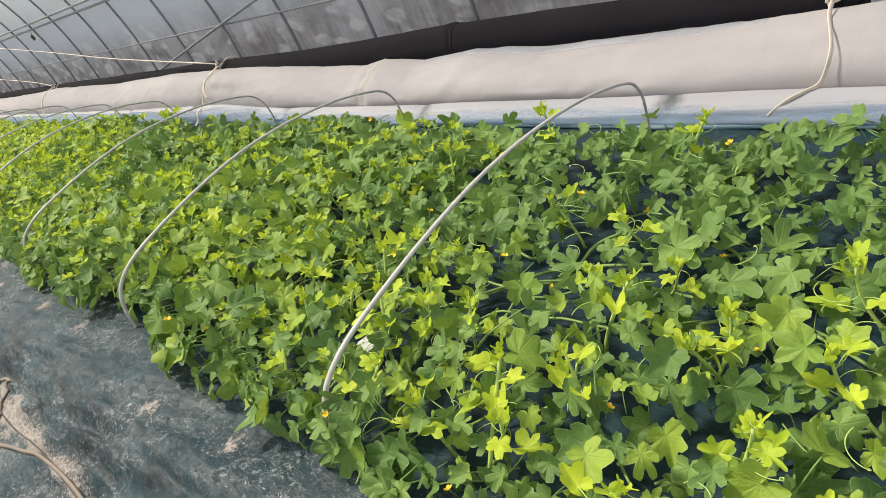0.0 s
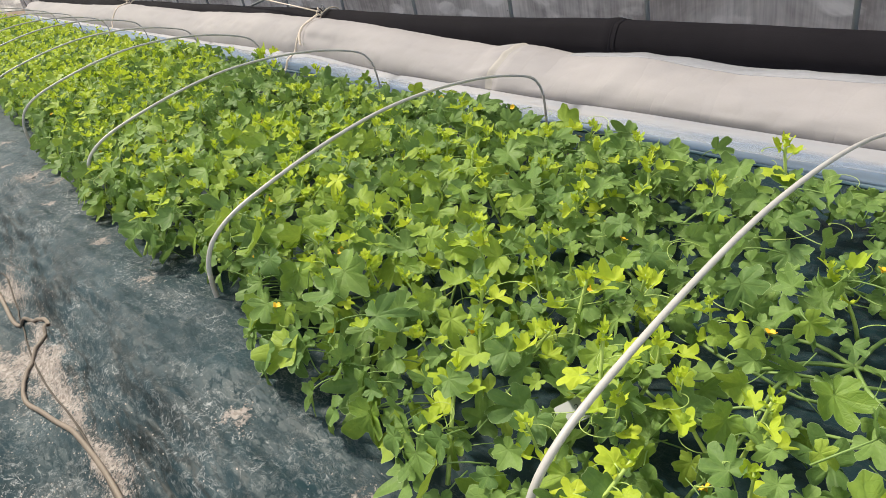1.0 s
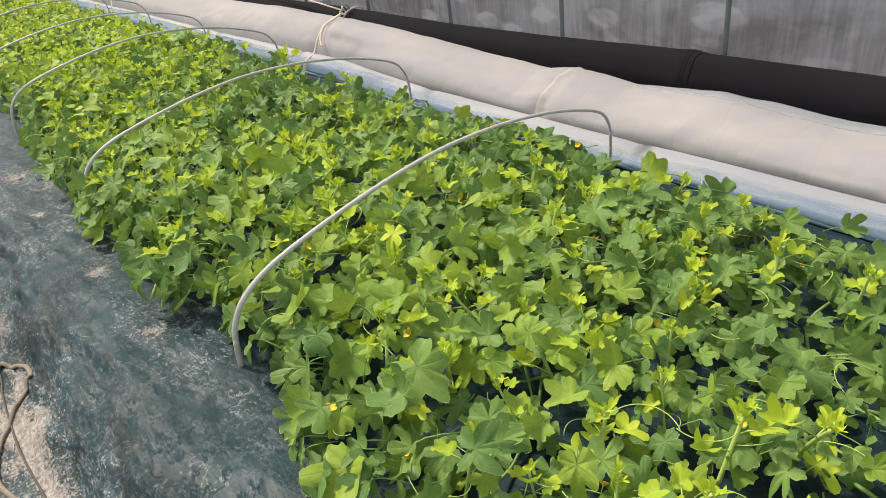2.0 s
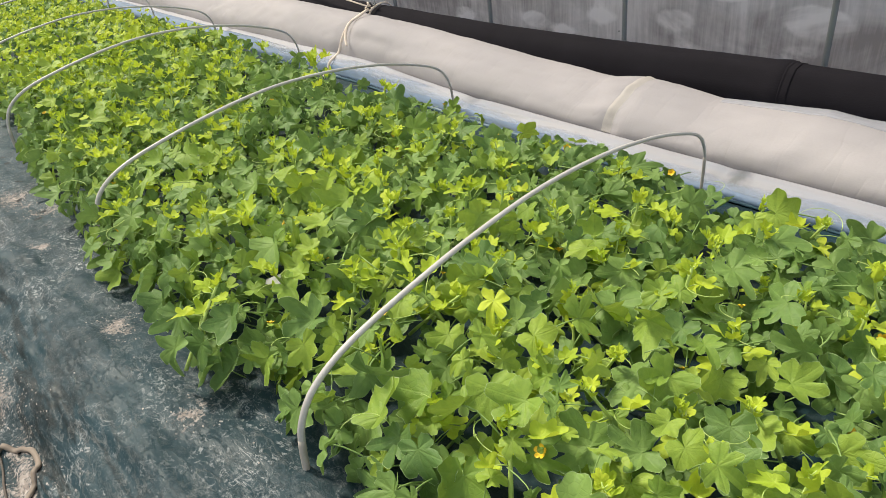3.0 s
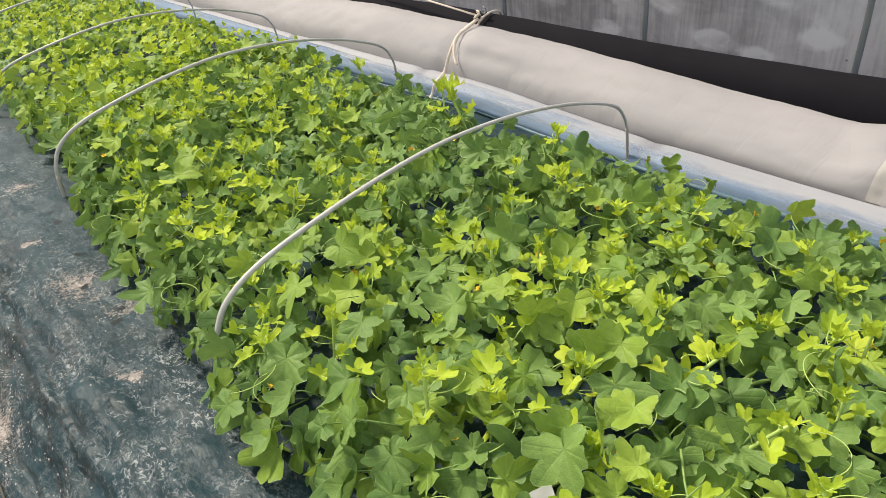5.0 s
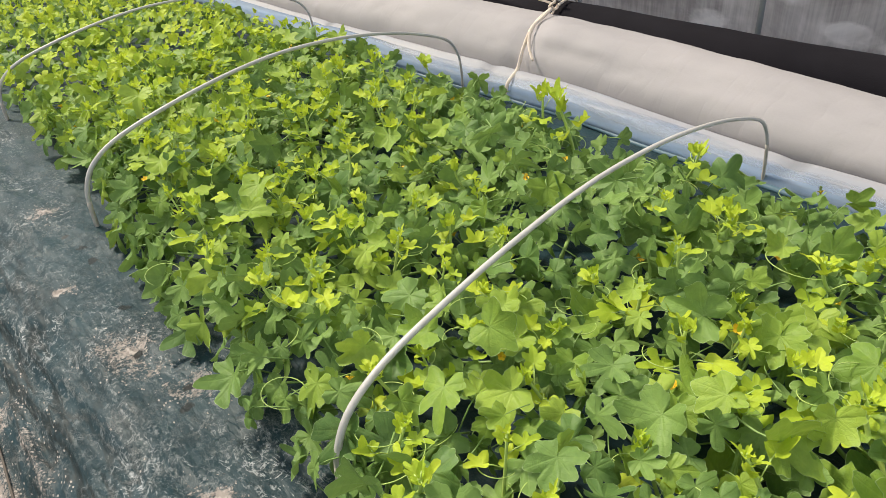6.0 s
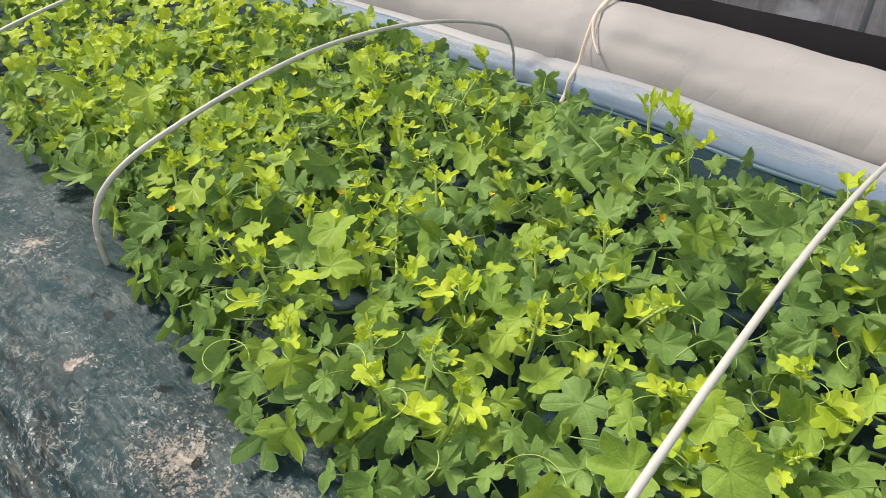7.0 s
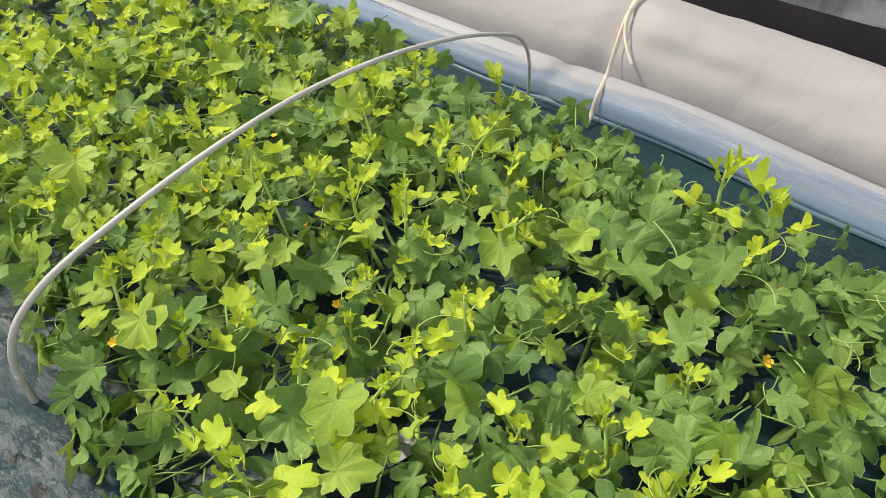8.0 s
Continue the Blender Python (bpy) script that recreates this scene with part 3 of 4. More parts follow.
for a, z, r0, end in ((0.53, 2.135, 0.087, None), (2.105, BED_FAR, 0.091, 2.105)):
    ys = [a] + [y for y in roll_ys if a < y < z] + [z]
    roll = tagged(new("shade_cloth_roll", sweep("shade_cloth_roll", ys, lambda y: black_profile(y, r0, end), black_mat)), "black shade cloth rolled up behind the white fleece", "shade cloth", "shade cloth rolls along the wall")
    hem = a if end else z - 0.03
    hem_ys = [hem + 0.028 * i / 6 for i in range(7)]
    part("hem", sweep("hem", hem_ys, lambda y: [(2.135 + (q - 2.135) * 1.022, 0.155 + (w - 0.155) * 1.022) for q, w in black_profile(y, r0, end)], black_mat), roll, label="stitched hem at the end of the cloth")

# ---- tunnel hoops ----
HOOP = [(0.296, -0.03), (0.300, 0.06), (0.312, 0.115), (0.345, 0.165), (0.415, 0.208), (0.53, 0.243), (0.70, 0.280), (0.88, 0.305), (1.03, 0.310), (1.20, 0.300), (1.38, 0.272), (1.52, 0.235), (1.62, 0.196), (1.665, 0.150), (1.685, 0.09), (1.692, -0.03)]


def hoop_meshes():
    """The rod, and its two lower ends, which are stained by the soil."""
    path = spline([(x, 0, z) for x, z in HOOP], 5)
    radii = [0.0067 - 0.0024 * i / len(path) for i in range(len(path))]
    n = len(path)
    return [mesh("tunnel_hoop", *tube(path[a:b], [r + more for r in radii[a:b]], 10), [mat]) for a, b, more, mat in ((0, 7, 0.0002, end_mat), (4, n - 4, 0.0, pole_mat), (n - 7, n, 0.0002, end_mat))]


left_end, hoop_data, right_end = hoop_meshes()
# each hoop: place along the bed, turn, lean, height, shift and width
HOOPS = [(-0.15, 0, 0, 0.92, 0, 0.98), (0.989, 0.3, -1.6, 0.868, -0.001, 0.967), (2.102, 3.1, -0.6, 0.926, 0.006, 0.981), (3.223, 1.5, 3.4, 0.948, 0.013, 0.997), (4.401, 0.2, -0.1, 1.025, -0.013, 0.982),
         (5.531, -1.3, 0.1, 0.98, 0, 0.995), (6.707, -0.4, 0, 1.022, 0, 1.008), (7.85, 0.8, -1, 0.97, 0, 1), (9.0, -0.6, 1, 1, 0, 0.99), (10.15, 0, 0, 1, 0, 1), (11.3, 0.5, 0, 1, 0, 1)]
for y, turn, lean, tall, shift, wide in HOOPS:
    ob = new("tunnel_hoop", hoop_data)
    ob.matrix_basis = pose(0.994 + shift, y, 0, -lean, 0, turn) @ Matrix.Diagonal((wide, 1, tall, 1)) @ Matrix.Translation((-0.994, 0, 0))
    tagged(ob, "pale grey plastic hoop bent over the melon bed", "hoop", "hoops over the bed")
    for end in (left_end, right_end):
        part("end", end, ob, label="soil-stained end of the hoop")

# ---- melon plants ----
def leaf_outline(rnd, young):
    """Angles from the tip and radii of a melon leaf: five blunt lobes, the notches between them, and the open heart at its foot."""
    deep = rnd.uniform(0.0, 1.0)
    tips = [(0.0, 1.0), (rnd.uniform(0.84, 1.04), rnd.uniform(0.80, 0.98)), (rnd.uniform(1.72, 2.0), rnd.uniform(0.64, 0.84)), (2.62, rnd.uniform(0.42, 0.56)), (3.04, 0.10)]
    keys = []
    for side in (-1, 1):
        row = []
        for k, (a, r) in enumerate(tips):
            a, r = a * rnd.uniform(0.97, 1.03), r * rnd.uniform(0.93, 1.06) if k else r
            row.append((side * a, r))
            if k < 2:
                b, q = tips[k + 1]
                row.append((side * (a + b) * rnd.uniform(0.48, 0.54), min(r, q) * (0.78 - (0.42 if k == 0 else 0.34) * deep - (0.05 if young else 0.0)) * rnd.uniform(0.95, 1.05)))
            elif k == 2:
                row.append((side * 2.30, r * rnd.uniform(0.74, 0.86)))
        keys += row if side > 0 else row[:0:-1]
    return keys


def leaf_radius(a, keys, sharp):
    """Rounded lobes that meet in narrow notches."""
    for (a0, r0), (a1, r1) in zip(keys, keys[1:]):
        if a0 <= a <= a1:
            u = (a - a0) / (a1 - a0)
            if r1 < r0:
                u, r0, r1 = 1 - u, r1, r0
            return r0 + (r1 - r0) * (0.5 - 0.5 * math.cos(math.pi * u)) ** sharp
    return 0.10


def leaf_blade(seed, count=68, rings=(0.32, 0.62, 0.86, 1.0), young=False):
    """Blade of unit size with its petiole at the origin, tip towards +y."""
    rnd = random.Random(seed)
    keys = leaf_outline(rnd, young)
    sharp = rnd.uniform(0.30, 0.55)
    teeth, phase, jags = rnd.uniform(0.034, 0.060), rnd.uniform(0, 6), rnd.choice((13, 15, 17))
    veins = [a for a, r in keys if r > 0.6 and abs(a) < 2.1]
    lift = [(a, rnd.uniform(-0.75, 0.60)) for a, r in keys[::2]]
    cup, fold, droop, twist = rnd.uniform(-0.45, 0.60), rnd.uniform(0.2, 1.7), rnd.uniform(0.0, 1.3), rnd.uniform(-0.9, 0.9)
    lop, slim, sway = rnd.uniform(-0.10, 0.10), rnd.uniform(0.72, 1.0), rnd.uniform(-0.22, 0.22)
    wave = rnd.uniform(0.05, 0.13)
    if young:
        slim, fold, cup, teeth = slim * 0.86, fold + 0.45, cup + 0.3, 0.034
    verts, uvs, faces = [(0, 0, 0)], [(0, 0)], []
    first, last = keys[0][0], keys[-1][0]
    for ring in rings:
        for i in range(count):
            a = first + (last - first) * i / (count - 1)
            edge = leaf_radius(a, keys, sharp)
            r = edge * (1 + lop * math.sin(a)) * ring
            if ring > 0.8:
                r *= 1 + (teeth if ring > 0.9 else 0.4 * teeth) * (math.sin(a * jags + phase) + 0.8 * math.sin(a * 8 + 1.7 * phase))
            x, y = r * math.sin(a) * slim + sway * r * r * math.cos(a), r * math.cos(a) + 0.02
            near = min(abs(a - c) for c in veins)
            z = fold * 0.34 * (math.hypot(x, 0.10) - 0.10) + cup * r * r * 0.6 - droop * 0.42 * max(0.0, y) ** 2 + twist * x * y * 0.5
            z += 0.026 * smooth01(near / 0.36) * math.sin(math.pi * min(1.0, ring * 0.9)) * (1 - 0.4 * ring)
            z += wave * ring ** 2.5 * math.sin(a * 4 + phase) + 0.022 * ring ** 3 * math.sin(a * 10 + 2.1 * phase)
            for centre, h in lift:
                z += h * max(0.0, r - 0.30) ** 2 * math.exp(-((a - centre) / 0.45) ** 2)
            verts.append((x, y, z))
            uvs.append((x, y))
    for i in range(count - 1):
        faces.append((0, 2 + i, 1 + i))
    for k in range(len(rings) - 1):
        o, p = 1 + k * count, 1 + (k + 1) * count
        for i in range(count - 1):
            faces.append((o + i, o + i + 1, p + i + 1, p + i))
    return verts, faces, uvs


def leaf_mesh(seed, mat, stalk_mat, stalk=1.5, young=False):
    pile = Pile()
    v, f, u = leaf_blade(seed, young=young)
    pile.add(v, f, 0, u)
    # pale hairy rim standing along the margin
    edge = v[-68:]
    rim = [(x * k, y * k, z + h) for k, h in ((0.993, 0.002), (1.004, 0.005)) for x, y, z in edge]
    pile.add(rim, [(i, i + 1, 69 + i, 68 + i) for i in range(67)], 2)
    rnd = random.Random(seed + 900)
    bend, side = rnd.uniform(0.25, 0.6), rnd.uniform(-0.3, 0.3)
    path = [(side * s * s * stalk * 0.4, -bend * stalk * (s - 0.35 * s * s), -stalk * (0.25 * s + 0.75 * s * s)) for s in (0, 0.2, 0.45, 0.72, 1.0)]
    tv, tf = tube(path, [0.022, 0.024, 0.026, 0.028, 0.030], 5)
    pile.add(tv, tf, 1)
    return pile.mesh("leaf", [mat, stalk_mat, rim_mat])


LEAVES = {0: [leaf_mesh(10 + i, leaf_mats[0], stem_mat) for i in range(20)],
          1: [leaf_mesh(80 + i, leaf_mats[1], stem_mat) for i in range(14)],
          2: [leaf_mesh(120 + i, leaf_mats[2], young_stem_mat, young=True) for i in range(8)]}
FAR_LEAVES = [leaf_blade(200 + i, 26, (0.55, 1.0)) for i in range(10)]


def curl(rnd, length):
    """Path of a tendril: a long arc that ends in a coil."""
    a, h = rnd.uniform(0, 6.28), 0.0
    p = Vector((0, 0, 0))
    out = [p.copy()]
    rise, bend = rnd.uniform(0.0, 0.7), rnd.choice((-1, 1)) * rnd.uniform(0.3, 1.2)
    turns = rnd.choice((0, 0, 1.2, 2.0))
    for i in range(16):
        s = i / 15
        step = length / 16 * (1.0 if s < 0.65 else 0.5 if turns else 1.0)
        a += bend * 0.25 + (turns * 6.28 / 6 if s > 0.65 else 0)
        p = p + Vector((math.cos(a), math.sin(a), rise * (1 - 1.7 * s))) * step
        out.append(p.copy())
    return out


def tendril_mesh(seed):
    rnd = random.Random(seed)
    path = curl(rnd, rnd.uniform(0.07, 0.16))
    return mesh("tendril", *tube(path, [0.0010 - 0.0005 * i / len(path) for i in range(len(path))], 4), [young_stem_mat])


def blade_mesh(seed):
    v, f, u = leaf_blade(seed, 40, (0.3, 0.6, 0.85, 1.0), True)
    return mesh("young_leaf", v, f, [leaf_mats[2]], u)


YOUNG_BLADES = [blade_mesh(600 + i) for i in range(8)]


def shoot_mesh(seed):
    """A rising vine tip with small bright leaves and a tuft at its end."""
    rnd = random.Random(seed)
    height = rnd.uniform(0.15, 0.22)
    lean, az, bend = rnd.uniform(0.2, 1.1), rnd.uniform(0, 6.28), rnd.uniform(-0.9, 0.9)
    path = []
    for i in range(9):
        s = i / 8
        off = height * lean * (s + bend * s * (1 - s)) * (1 - 0.3 * s)
        path.append(Vector((off * math.cos(az), off * math.sin(az), height * s * (1 - 0.12 * lean * s) - 0.02)))
    pile, leaves = Pile(), []
    pile.add(*tube(path, [0.0040 - 0.0014 * i / 8 for i in range(9)], 6), 1)
    for k, s in enumerate((0.36, 0.56, 0.73, 0.85, 0.93, 0.97, 1.0, 1.0)):
        at = path[min(8, int(s * 8))].lerp(path[min(8, int(s * 8) + 1)], s * 8 - int(s * 8))
        turn = az + k * 2.5 + rnd.uniform(-0.5, 0.5)
        size = (0.040, 0.036, 0.031, 0.026, 0.021, 0.017, 0.014, 0.011)[k] * rnd.uniform(0.75, 1.15)
        reach = size * (rnd.uniform(0.8, 1.3) if k < 3 else rnd.uniform(0.3, 0.6))
        tilt = rnd.uniform(15, 60) if k < 3 else rnd.uniform(65, 105)
        tip = at + Vector((math.cos(turn) * reach, math.sin(turn) * reach, reach * (0.5 + 0.07 * k)))
        pile.add(*tube([at, at.lerp(tip, 0.5) + Vector((0, 0, 0.1 * reach)), tip], 0.0011, 4), 1)
        m = Matrix.Translation(tip) @ Matrix.Rotation(turn - math.pi / 2, 4, "Z") @ Matrix.Rotation(radians(tilt - 25), 4, "X") @ Matrix.Scale(size, 4)
        if k < 5:
            leaves.append((rnd.choice(YOUNG_BLADES), m))
            continue
        v, f, u = leaf_blade(seed * 31 + k, 30, (0.5, 1.0), True)
        pile.add(v, f, 0, u, m @ Matrix.Diagonal((0.62, 1.2, 1, 1)))
    for k in range(rnd.choice((1, 2, 2))):
        s = rnd.uniform(0.4, 0.9)
        at = path[int(s * 8)]
        c = curl(rnd, rnd.uniform(0.06, 0.13))
        pile.add(*tube([at + q for q in c], 0.0008, 4), 1)
    return pile.mesh("shoot", [leaf_mats[2], young_stem_mat]), leaves, path[-1]


def flower_mesh(seed):
    rnd = random.Random(seed)
    pile = Pile()
    for k in range(5):
        a = k * 2 * math.pi / 5
        v, f = [(0, 0, 0)], []
        for i, (r, w) in enumerate(((0.35, 0.26), (0.65, 0.42), (0.90, 0.34), (1.02, 0.10))):
            z = 1.05 * r - 0.30 * r * r + rnd.uniform(-0.05, 0.05)
            v += [(-w, r, z + 0.05), (0, r, z), (w, r, z + 0.05)]
        f += [(0, 2, 1), (0, 3, 2)]
        for i in range(3):
            o = 1 + 3 * i
            f += [(o, o + 1, o + 4, o + 3), (o + 1, o + 2, o + 5, o + 4)]
        pile.add(v, f, 0, None, Matrix.Rotation(a, 4, "Z"))
    pile.add(*tube([(0, 0, 0.02), (0, -0.1, -0.5), (0.1, -0.4, -1.2), (0.1, -0.9, -2.2)], [0.10, 0.10, 0.06, 0.07], 5), 2)
    return pile.mesh("flower", [petal_mat, heart_mat, stem_mat])


TENDRILS = [tendril_mesh(300 + i) for i in range(8)]
SHOOTS = [shoot_mesh(400 + i) for i in range(12)]
HEART = mesh("heart", *tube([(0, 0, 0.0), (0, 0, 0.10), (0, 0, 0.2)], [0.12, 0.15, 0.05], 6), [heart_mat])
FLOWERS = [flower_mesh(500 + i) for i in range(3)]

BED_RIGHT = 1.53
EDGE_Y = [-0.5, 0.95, 1.45, 1.68, 1.86, 2.03, 2.28, 2.42, 2.50, 2.64, 2.94, 3.12, 3.23, 3.38, 3.54, 3.64, 3.80, 3.90, 4.14, 4.24, 4.31, 4.45, 4.56, 4.80, 6.0]
EDGE_X = [0.25, 0.245, 0.262, 0.25, 0.32, 0.318, 0.345, 0.22, 0.285, 0.275, 0.26, 0.228, 0.29, 0.25, 0.274, 0.30, 0.245, 0.27, 0.304, 0.285, 0.335, 0.33, 0.37, 0.33, 0.30]
GAPS = [(0.95, 0.765, 0.10), (0.88, 0.74, 0.06), (1.22, 0.96, 0.07), (0.90, 3.95, 0.055), (0.94, 3.76, 0.06), (0.91, 4.58, 0.06), (0.505, 2.53, 0.04), (0.50, 2.47, 0.035), (0.54, 2.23, 0.04), (1.30, 4.75, 0.05), (1.50, 3.62, 0.08), (1.5, 2.0, 0.07)]


def canopy(x, y):
    """Height of the leaf roof over the bed."""
    side = smooth01((x - 0.19) / 0.15) * smooth01((1.74 - x) / 0.50)
    return (0.045 + 0.068 * side) + 0.030 * fbm(x, y, 3.1, 3)


def open_here(x, y, rnd):
    for gx0, gy0, r in GAPS:
        if math.hypot(x - gx0, y - gy0) < r * rnd.uniform(0.75, 1.15):
            return True
    return False


def left_edge(y):
    return float(np.interp(y, EDGE_Y, EDGE_X)) + 0.055 + 0.015 * fbm(5.0, y, 5.0, 3)


def right_edge(y):
    return BED_RIGHT - 0.03 + 0.07 * fbm(9.0, y, 2.2, 3)


def scatter(y0, y1, spacing, rnd, tries=26):
    """Points over the bed, no two nearer than spacing."""
    cell, grid, out = spacing, {}, []
    for _ in range(int((y1 - y0) * 1.4 / spacing ** 2 * tries / 10)):
        x, y = rnd.uniform(0.2, 1.66), rnd.uniform(y0, y1)
        if x < left_edge(y) or x > right_edge(y):
            continue
        i, j = int(x / cell), int(y / cell)
        if any((x - a) ** 2 + (y - b) ** 2 < spacing ** 2 for di in (-1, 0, 1) for dj in (-1, 0, 1) for a, b in grid.get((i + di, j + dj), ())):
            continue
        grid.setdefault((i, j), []).append((x, y))
        out.append((x, y))
    return out


def leaf_pose(x, y, z, size, rnd):
    """The matrix of a leaf whose face looks up and a little aside."""
    az = rnd.uniform(0, 6.28)
    tilt = abs(rnd.gauss(0, 42))
    n = Vector((math.sin(radians(tilt)) * math.cos(az), math.sin(radians(tilt)) * math.sin(az), math.cos(radians(tilt))))
    n += Vector((-0.42, -0.22, 0))
    if x < left_edge(y) + 0.10:
        n += Vector((-0.75 * (1 - (x - left_edge(y)) / 0.10), 0, 0))
    n.normalize()
    # the blade hangs from its stalk, so that its tip points down the slope
    spin = math.atan2(n.y, n.x) - math.pi / 2 + rnd.gauss(0, 0.85)
    ahead = Vector((-math.sin(spin), math.cos(spin), 0))
    ahead = (ahead - n * ahead.dot(n)).normalized()
    right = ahead.cross(n)
    return Matrix.Translation((x, y, z)) @ Matrix((right, ahead, n)).transposed().to_4x4() @ Matrix.Scale(size, 4)


rng = random.Random(11)
PLANT_STEP = 0.42
NEAR_END = 5.35
plants = []
for k in range(15):
    y = -0.45 + PLANT_STEP * k
    plants.append((y, tagged(new("melon_plant"), "green melon plant with lobed leaves spreading over dark film", "melon plant", "melon plants in the bed")))
    plants[-1][1].location = (0.95, y, 0)


def plant_at(y):
    return min(plants, key=lambda p: abs(p[0] - y))


def grow(name, data, y, m, jitter=0.16):
    py, owner = plant_at(y + rng.uniform(-jitter, jitter))
    return part(name, data, owner, Matrix.Translation((-0.95, -py, 0)) @ m)


# upper and lower layers of leaves, built singly where the walk passes
for spacing, low, sizes in ((0.0365, 0.0, (0.032, 0.073)), (0.053, 0.045, (0.038, 0.062))):
    for x, y in scatter(-0.35, NEAR_END, spacing, rng):
        if open_here(x, y, rng):
            continue
        patch = fbm(x + 3, y, 2.3, 2)
        # far leaves lean to paler kinds, near ones to darker, painting in the backlight
        kind_score = rng.random() + 0.30 * patch + 0.30 * (0.90 - x) - 0.45 * smooth01((0.50 - x) / 0.15) * smooth01((4.6 - y) / 0.5) - 0.35 * max(0.0, x - 1.0) * smooth01((y - 2.9) / 0.5) + 0.42 * smooth01((y - 4.1) / 0.6) - 0.50 * smooth01((1.6 - y) / 0.5) * smooth01((x - 0.7) / 0.4)
        kind = 0 if kind_score < 0.69 else 1 if kind_score < 1.30 else 2
        if low:
            if rng.random() < 0.03 + 0.10 * smooth01((x - 0.6) / 0.3):
                continue
            kind = 0 if x > 0.75 or rng.random() < 0.5 else 1
        size = (sizes[0] + (sizes[1] - sizes[0]) * rng.random() ** 1.4) * (1.0, 0.90, 0.78)[kind] * (1 - 0.20 * smooth01((1.7 - y) / 0.5))
        z = max(0.016 + 0.35 * size, canopy(x, y) - low * rng.uniform(0.7, 1.4) + rng.gauss(0, 0.028) + (-0.006, 0.014, 0.026)[kind])
        grow("leaf", rng.choice(LEAVES[kind]), y, leaf_pose(x, y, z, size, rng))

# leaves that hang over the edge of the bed
y = -0.3
while y < NEAR_END:
    y += rng.uniform(0.018, 0.042)
    x = left_edge(y) + rng.uniform(-0.045, 0.03)
    n = Vector((-rng.uniform(0.5, 1.1), rng.gauss(0.1, 0.35), rng.uniform(0.35, 0.9))).normalized()
    ahead = Vector((-0.6, rng.gauss(0, 0.6), -0.7))
    ahead = (ahead - n * ahead.dot(n)).normalized()
    kind = 0 if rng.random() < 0.8 else 1
    m = Matrix.Translation((x, y, rng.uniform(0.04, 0.105))) @ Matrix((ahead.cross(n), ahead, n)).transposed().to_4x4() @ Matrix.Scale(rng.uniform(0.038, 0.068), 4)
    grow("leaf", rng.choice(LEAVES[kind]), y, m)

# rising tips, flowers and tendrils
# tips that stand out above the leaves: x, y and height of the tip
TIPS = [(1.37, 3.74, 0.225), (1.301, 3.634, 0.245), (0.487, 4.362, 0.203), (1.427, 4.607, 0.16), (1.066, 4.569, 0.15), (0.862, 4.512, 0.20), (0.853, 3.654, 0.15), (0.80, 4.10, 0.13), (0.82, 4.664, 0.20),
        (1.223, 4.548, 0.19), (1.261, 3.126, 0.16), (1.172, 3.073, 0.18), (0.98, 2.458, 0.169), (0.70, 2.62, 0.16), (0.771, 2.331, 0.186), (0.628, 2.904, 0.13), (0.472, 3.477, 0.199),
        (0.468, 4.29, 0.164), (0.822, 3.635, 0.156), (0.831, 2.963, 0.168), (1.367, 4.549, 0.178), (1.191, 1.835, 0.15), (0.753, 1.76, 0.165), (0.519, 2.091, 0.155), (0.746, 1.203, 0.165)]
TIPS += [(0.771, 1.099, 0.179), (1.051, 1.478, 0.14), (1.144, 1.707, 0.13), (0.686, 1.87, 0.151), (0.432, 1.642, 0.157), (0.661, 1.533, 0.178), (1.213, 1.214, 0.169), (0.99, 2.479, 0.157), (0.785, 0.987, 0.17),
         (1.0, 1.435, 0.146), (1.01, 2.0, 0.13), (1.278, 2.665, 0.14), (1.013, 2.96, 0.13), (0.785, 0.647, 0.16), (0.967, 0.673, 0.17), (1.332, 0.646, 0.2), (1.395, 1.152, 0.2), (0.86, 0.511, 0.15), (1.403, 1.558, 0.14)]
TIPS += [(1.028, 0.898, 0.14), (0.577, 2.505, 0.17), (0.674, 1.943, 0.17), (1.097, 2.009, 0.17), (1.166, 1.843, 0.17), (0.968, 1.963, 0.17), (0.967, 2.13, 0.16), (1.301, 2.154, 0.2), (0.844, 3.377, 0.16), (0.585, 3.082, 0.16),
         (0.515, 3.576, 0.17), (0.806, 3.5, 0.16), (1.212, 3.095, 0.17), (1.401, 3.279, 0.18), (0.511, 3.235, 0.15), (1.362, 4.994, 0.18), (0.978, 4.739, 0.15), (0.871, 3.175, 0.15), (0.833, 5.088, 0.16), (0.56, 5.0, 0.16)]
more = [(x, y, canopy(x, y) + rng.uniform(0.03, 0.085)) for x, y in scatter(-0.2, NEAR_END, 0.092, rng)
        if x > left_edge(y) + 0.06 and not open_here(x, y, rng) and min(math.hypot(x - a, y - b) for a, b, c in TIPS) > 0.09 and rng.random() > (x - 0.80) / 0.6 + 0.55 * smooth01((1.6 - y) / 0.6) - 0.40 * smooth01((y - 1.4) / 0.4) * smooth01((3.1 - y) / 0.5) - 0.25 * smooth01((y - 4.0) / 0.6)]
for x, y, z in TIPS + more:
    data, blades, top = rng.choice(SHOOTS)
    foot_z = max(0.0, min(canopy(x, y) - 0.06, z - 0.11))
    tall = (z - foot_z) / top.z
    m = Matrix.Rotation(rng.uniform(0, 6.28), 4, "Z") @ Matrix.Diagonal((1.18 * min(tall, 1.0), 1.18 * min(tall, 1.0), tall, 1))
    ob = grow("shoot", data, y, Matrix.Translation(Vector((x, y, z)) - m @ top) @ m)
    for blade, mb in blades:
        part("young_leaf", blade, ob, mb)
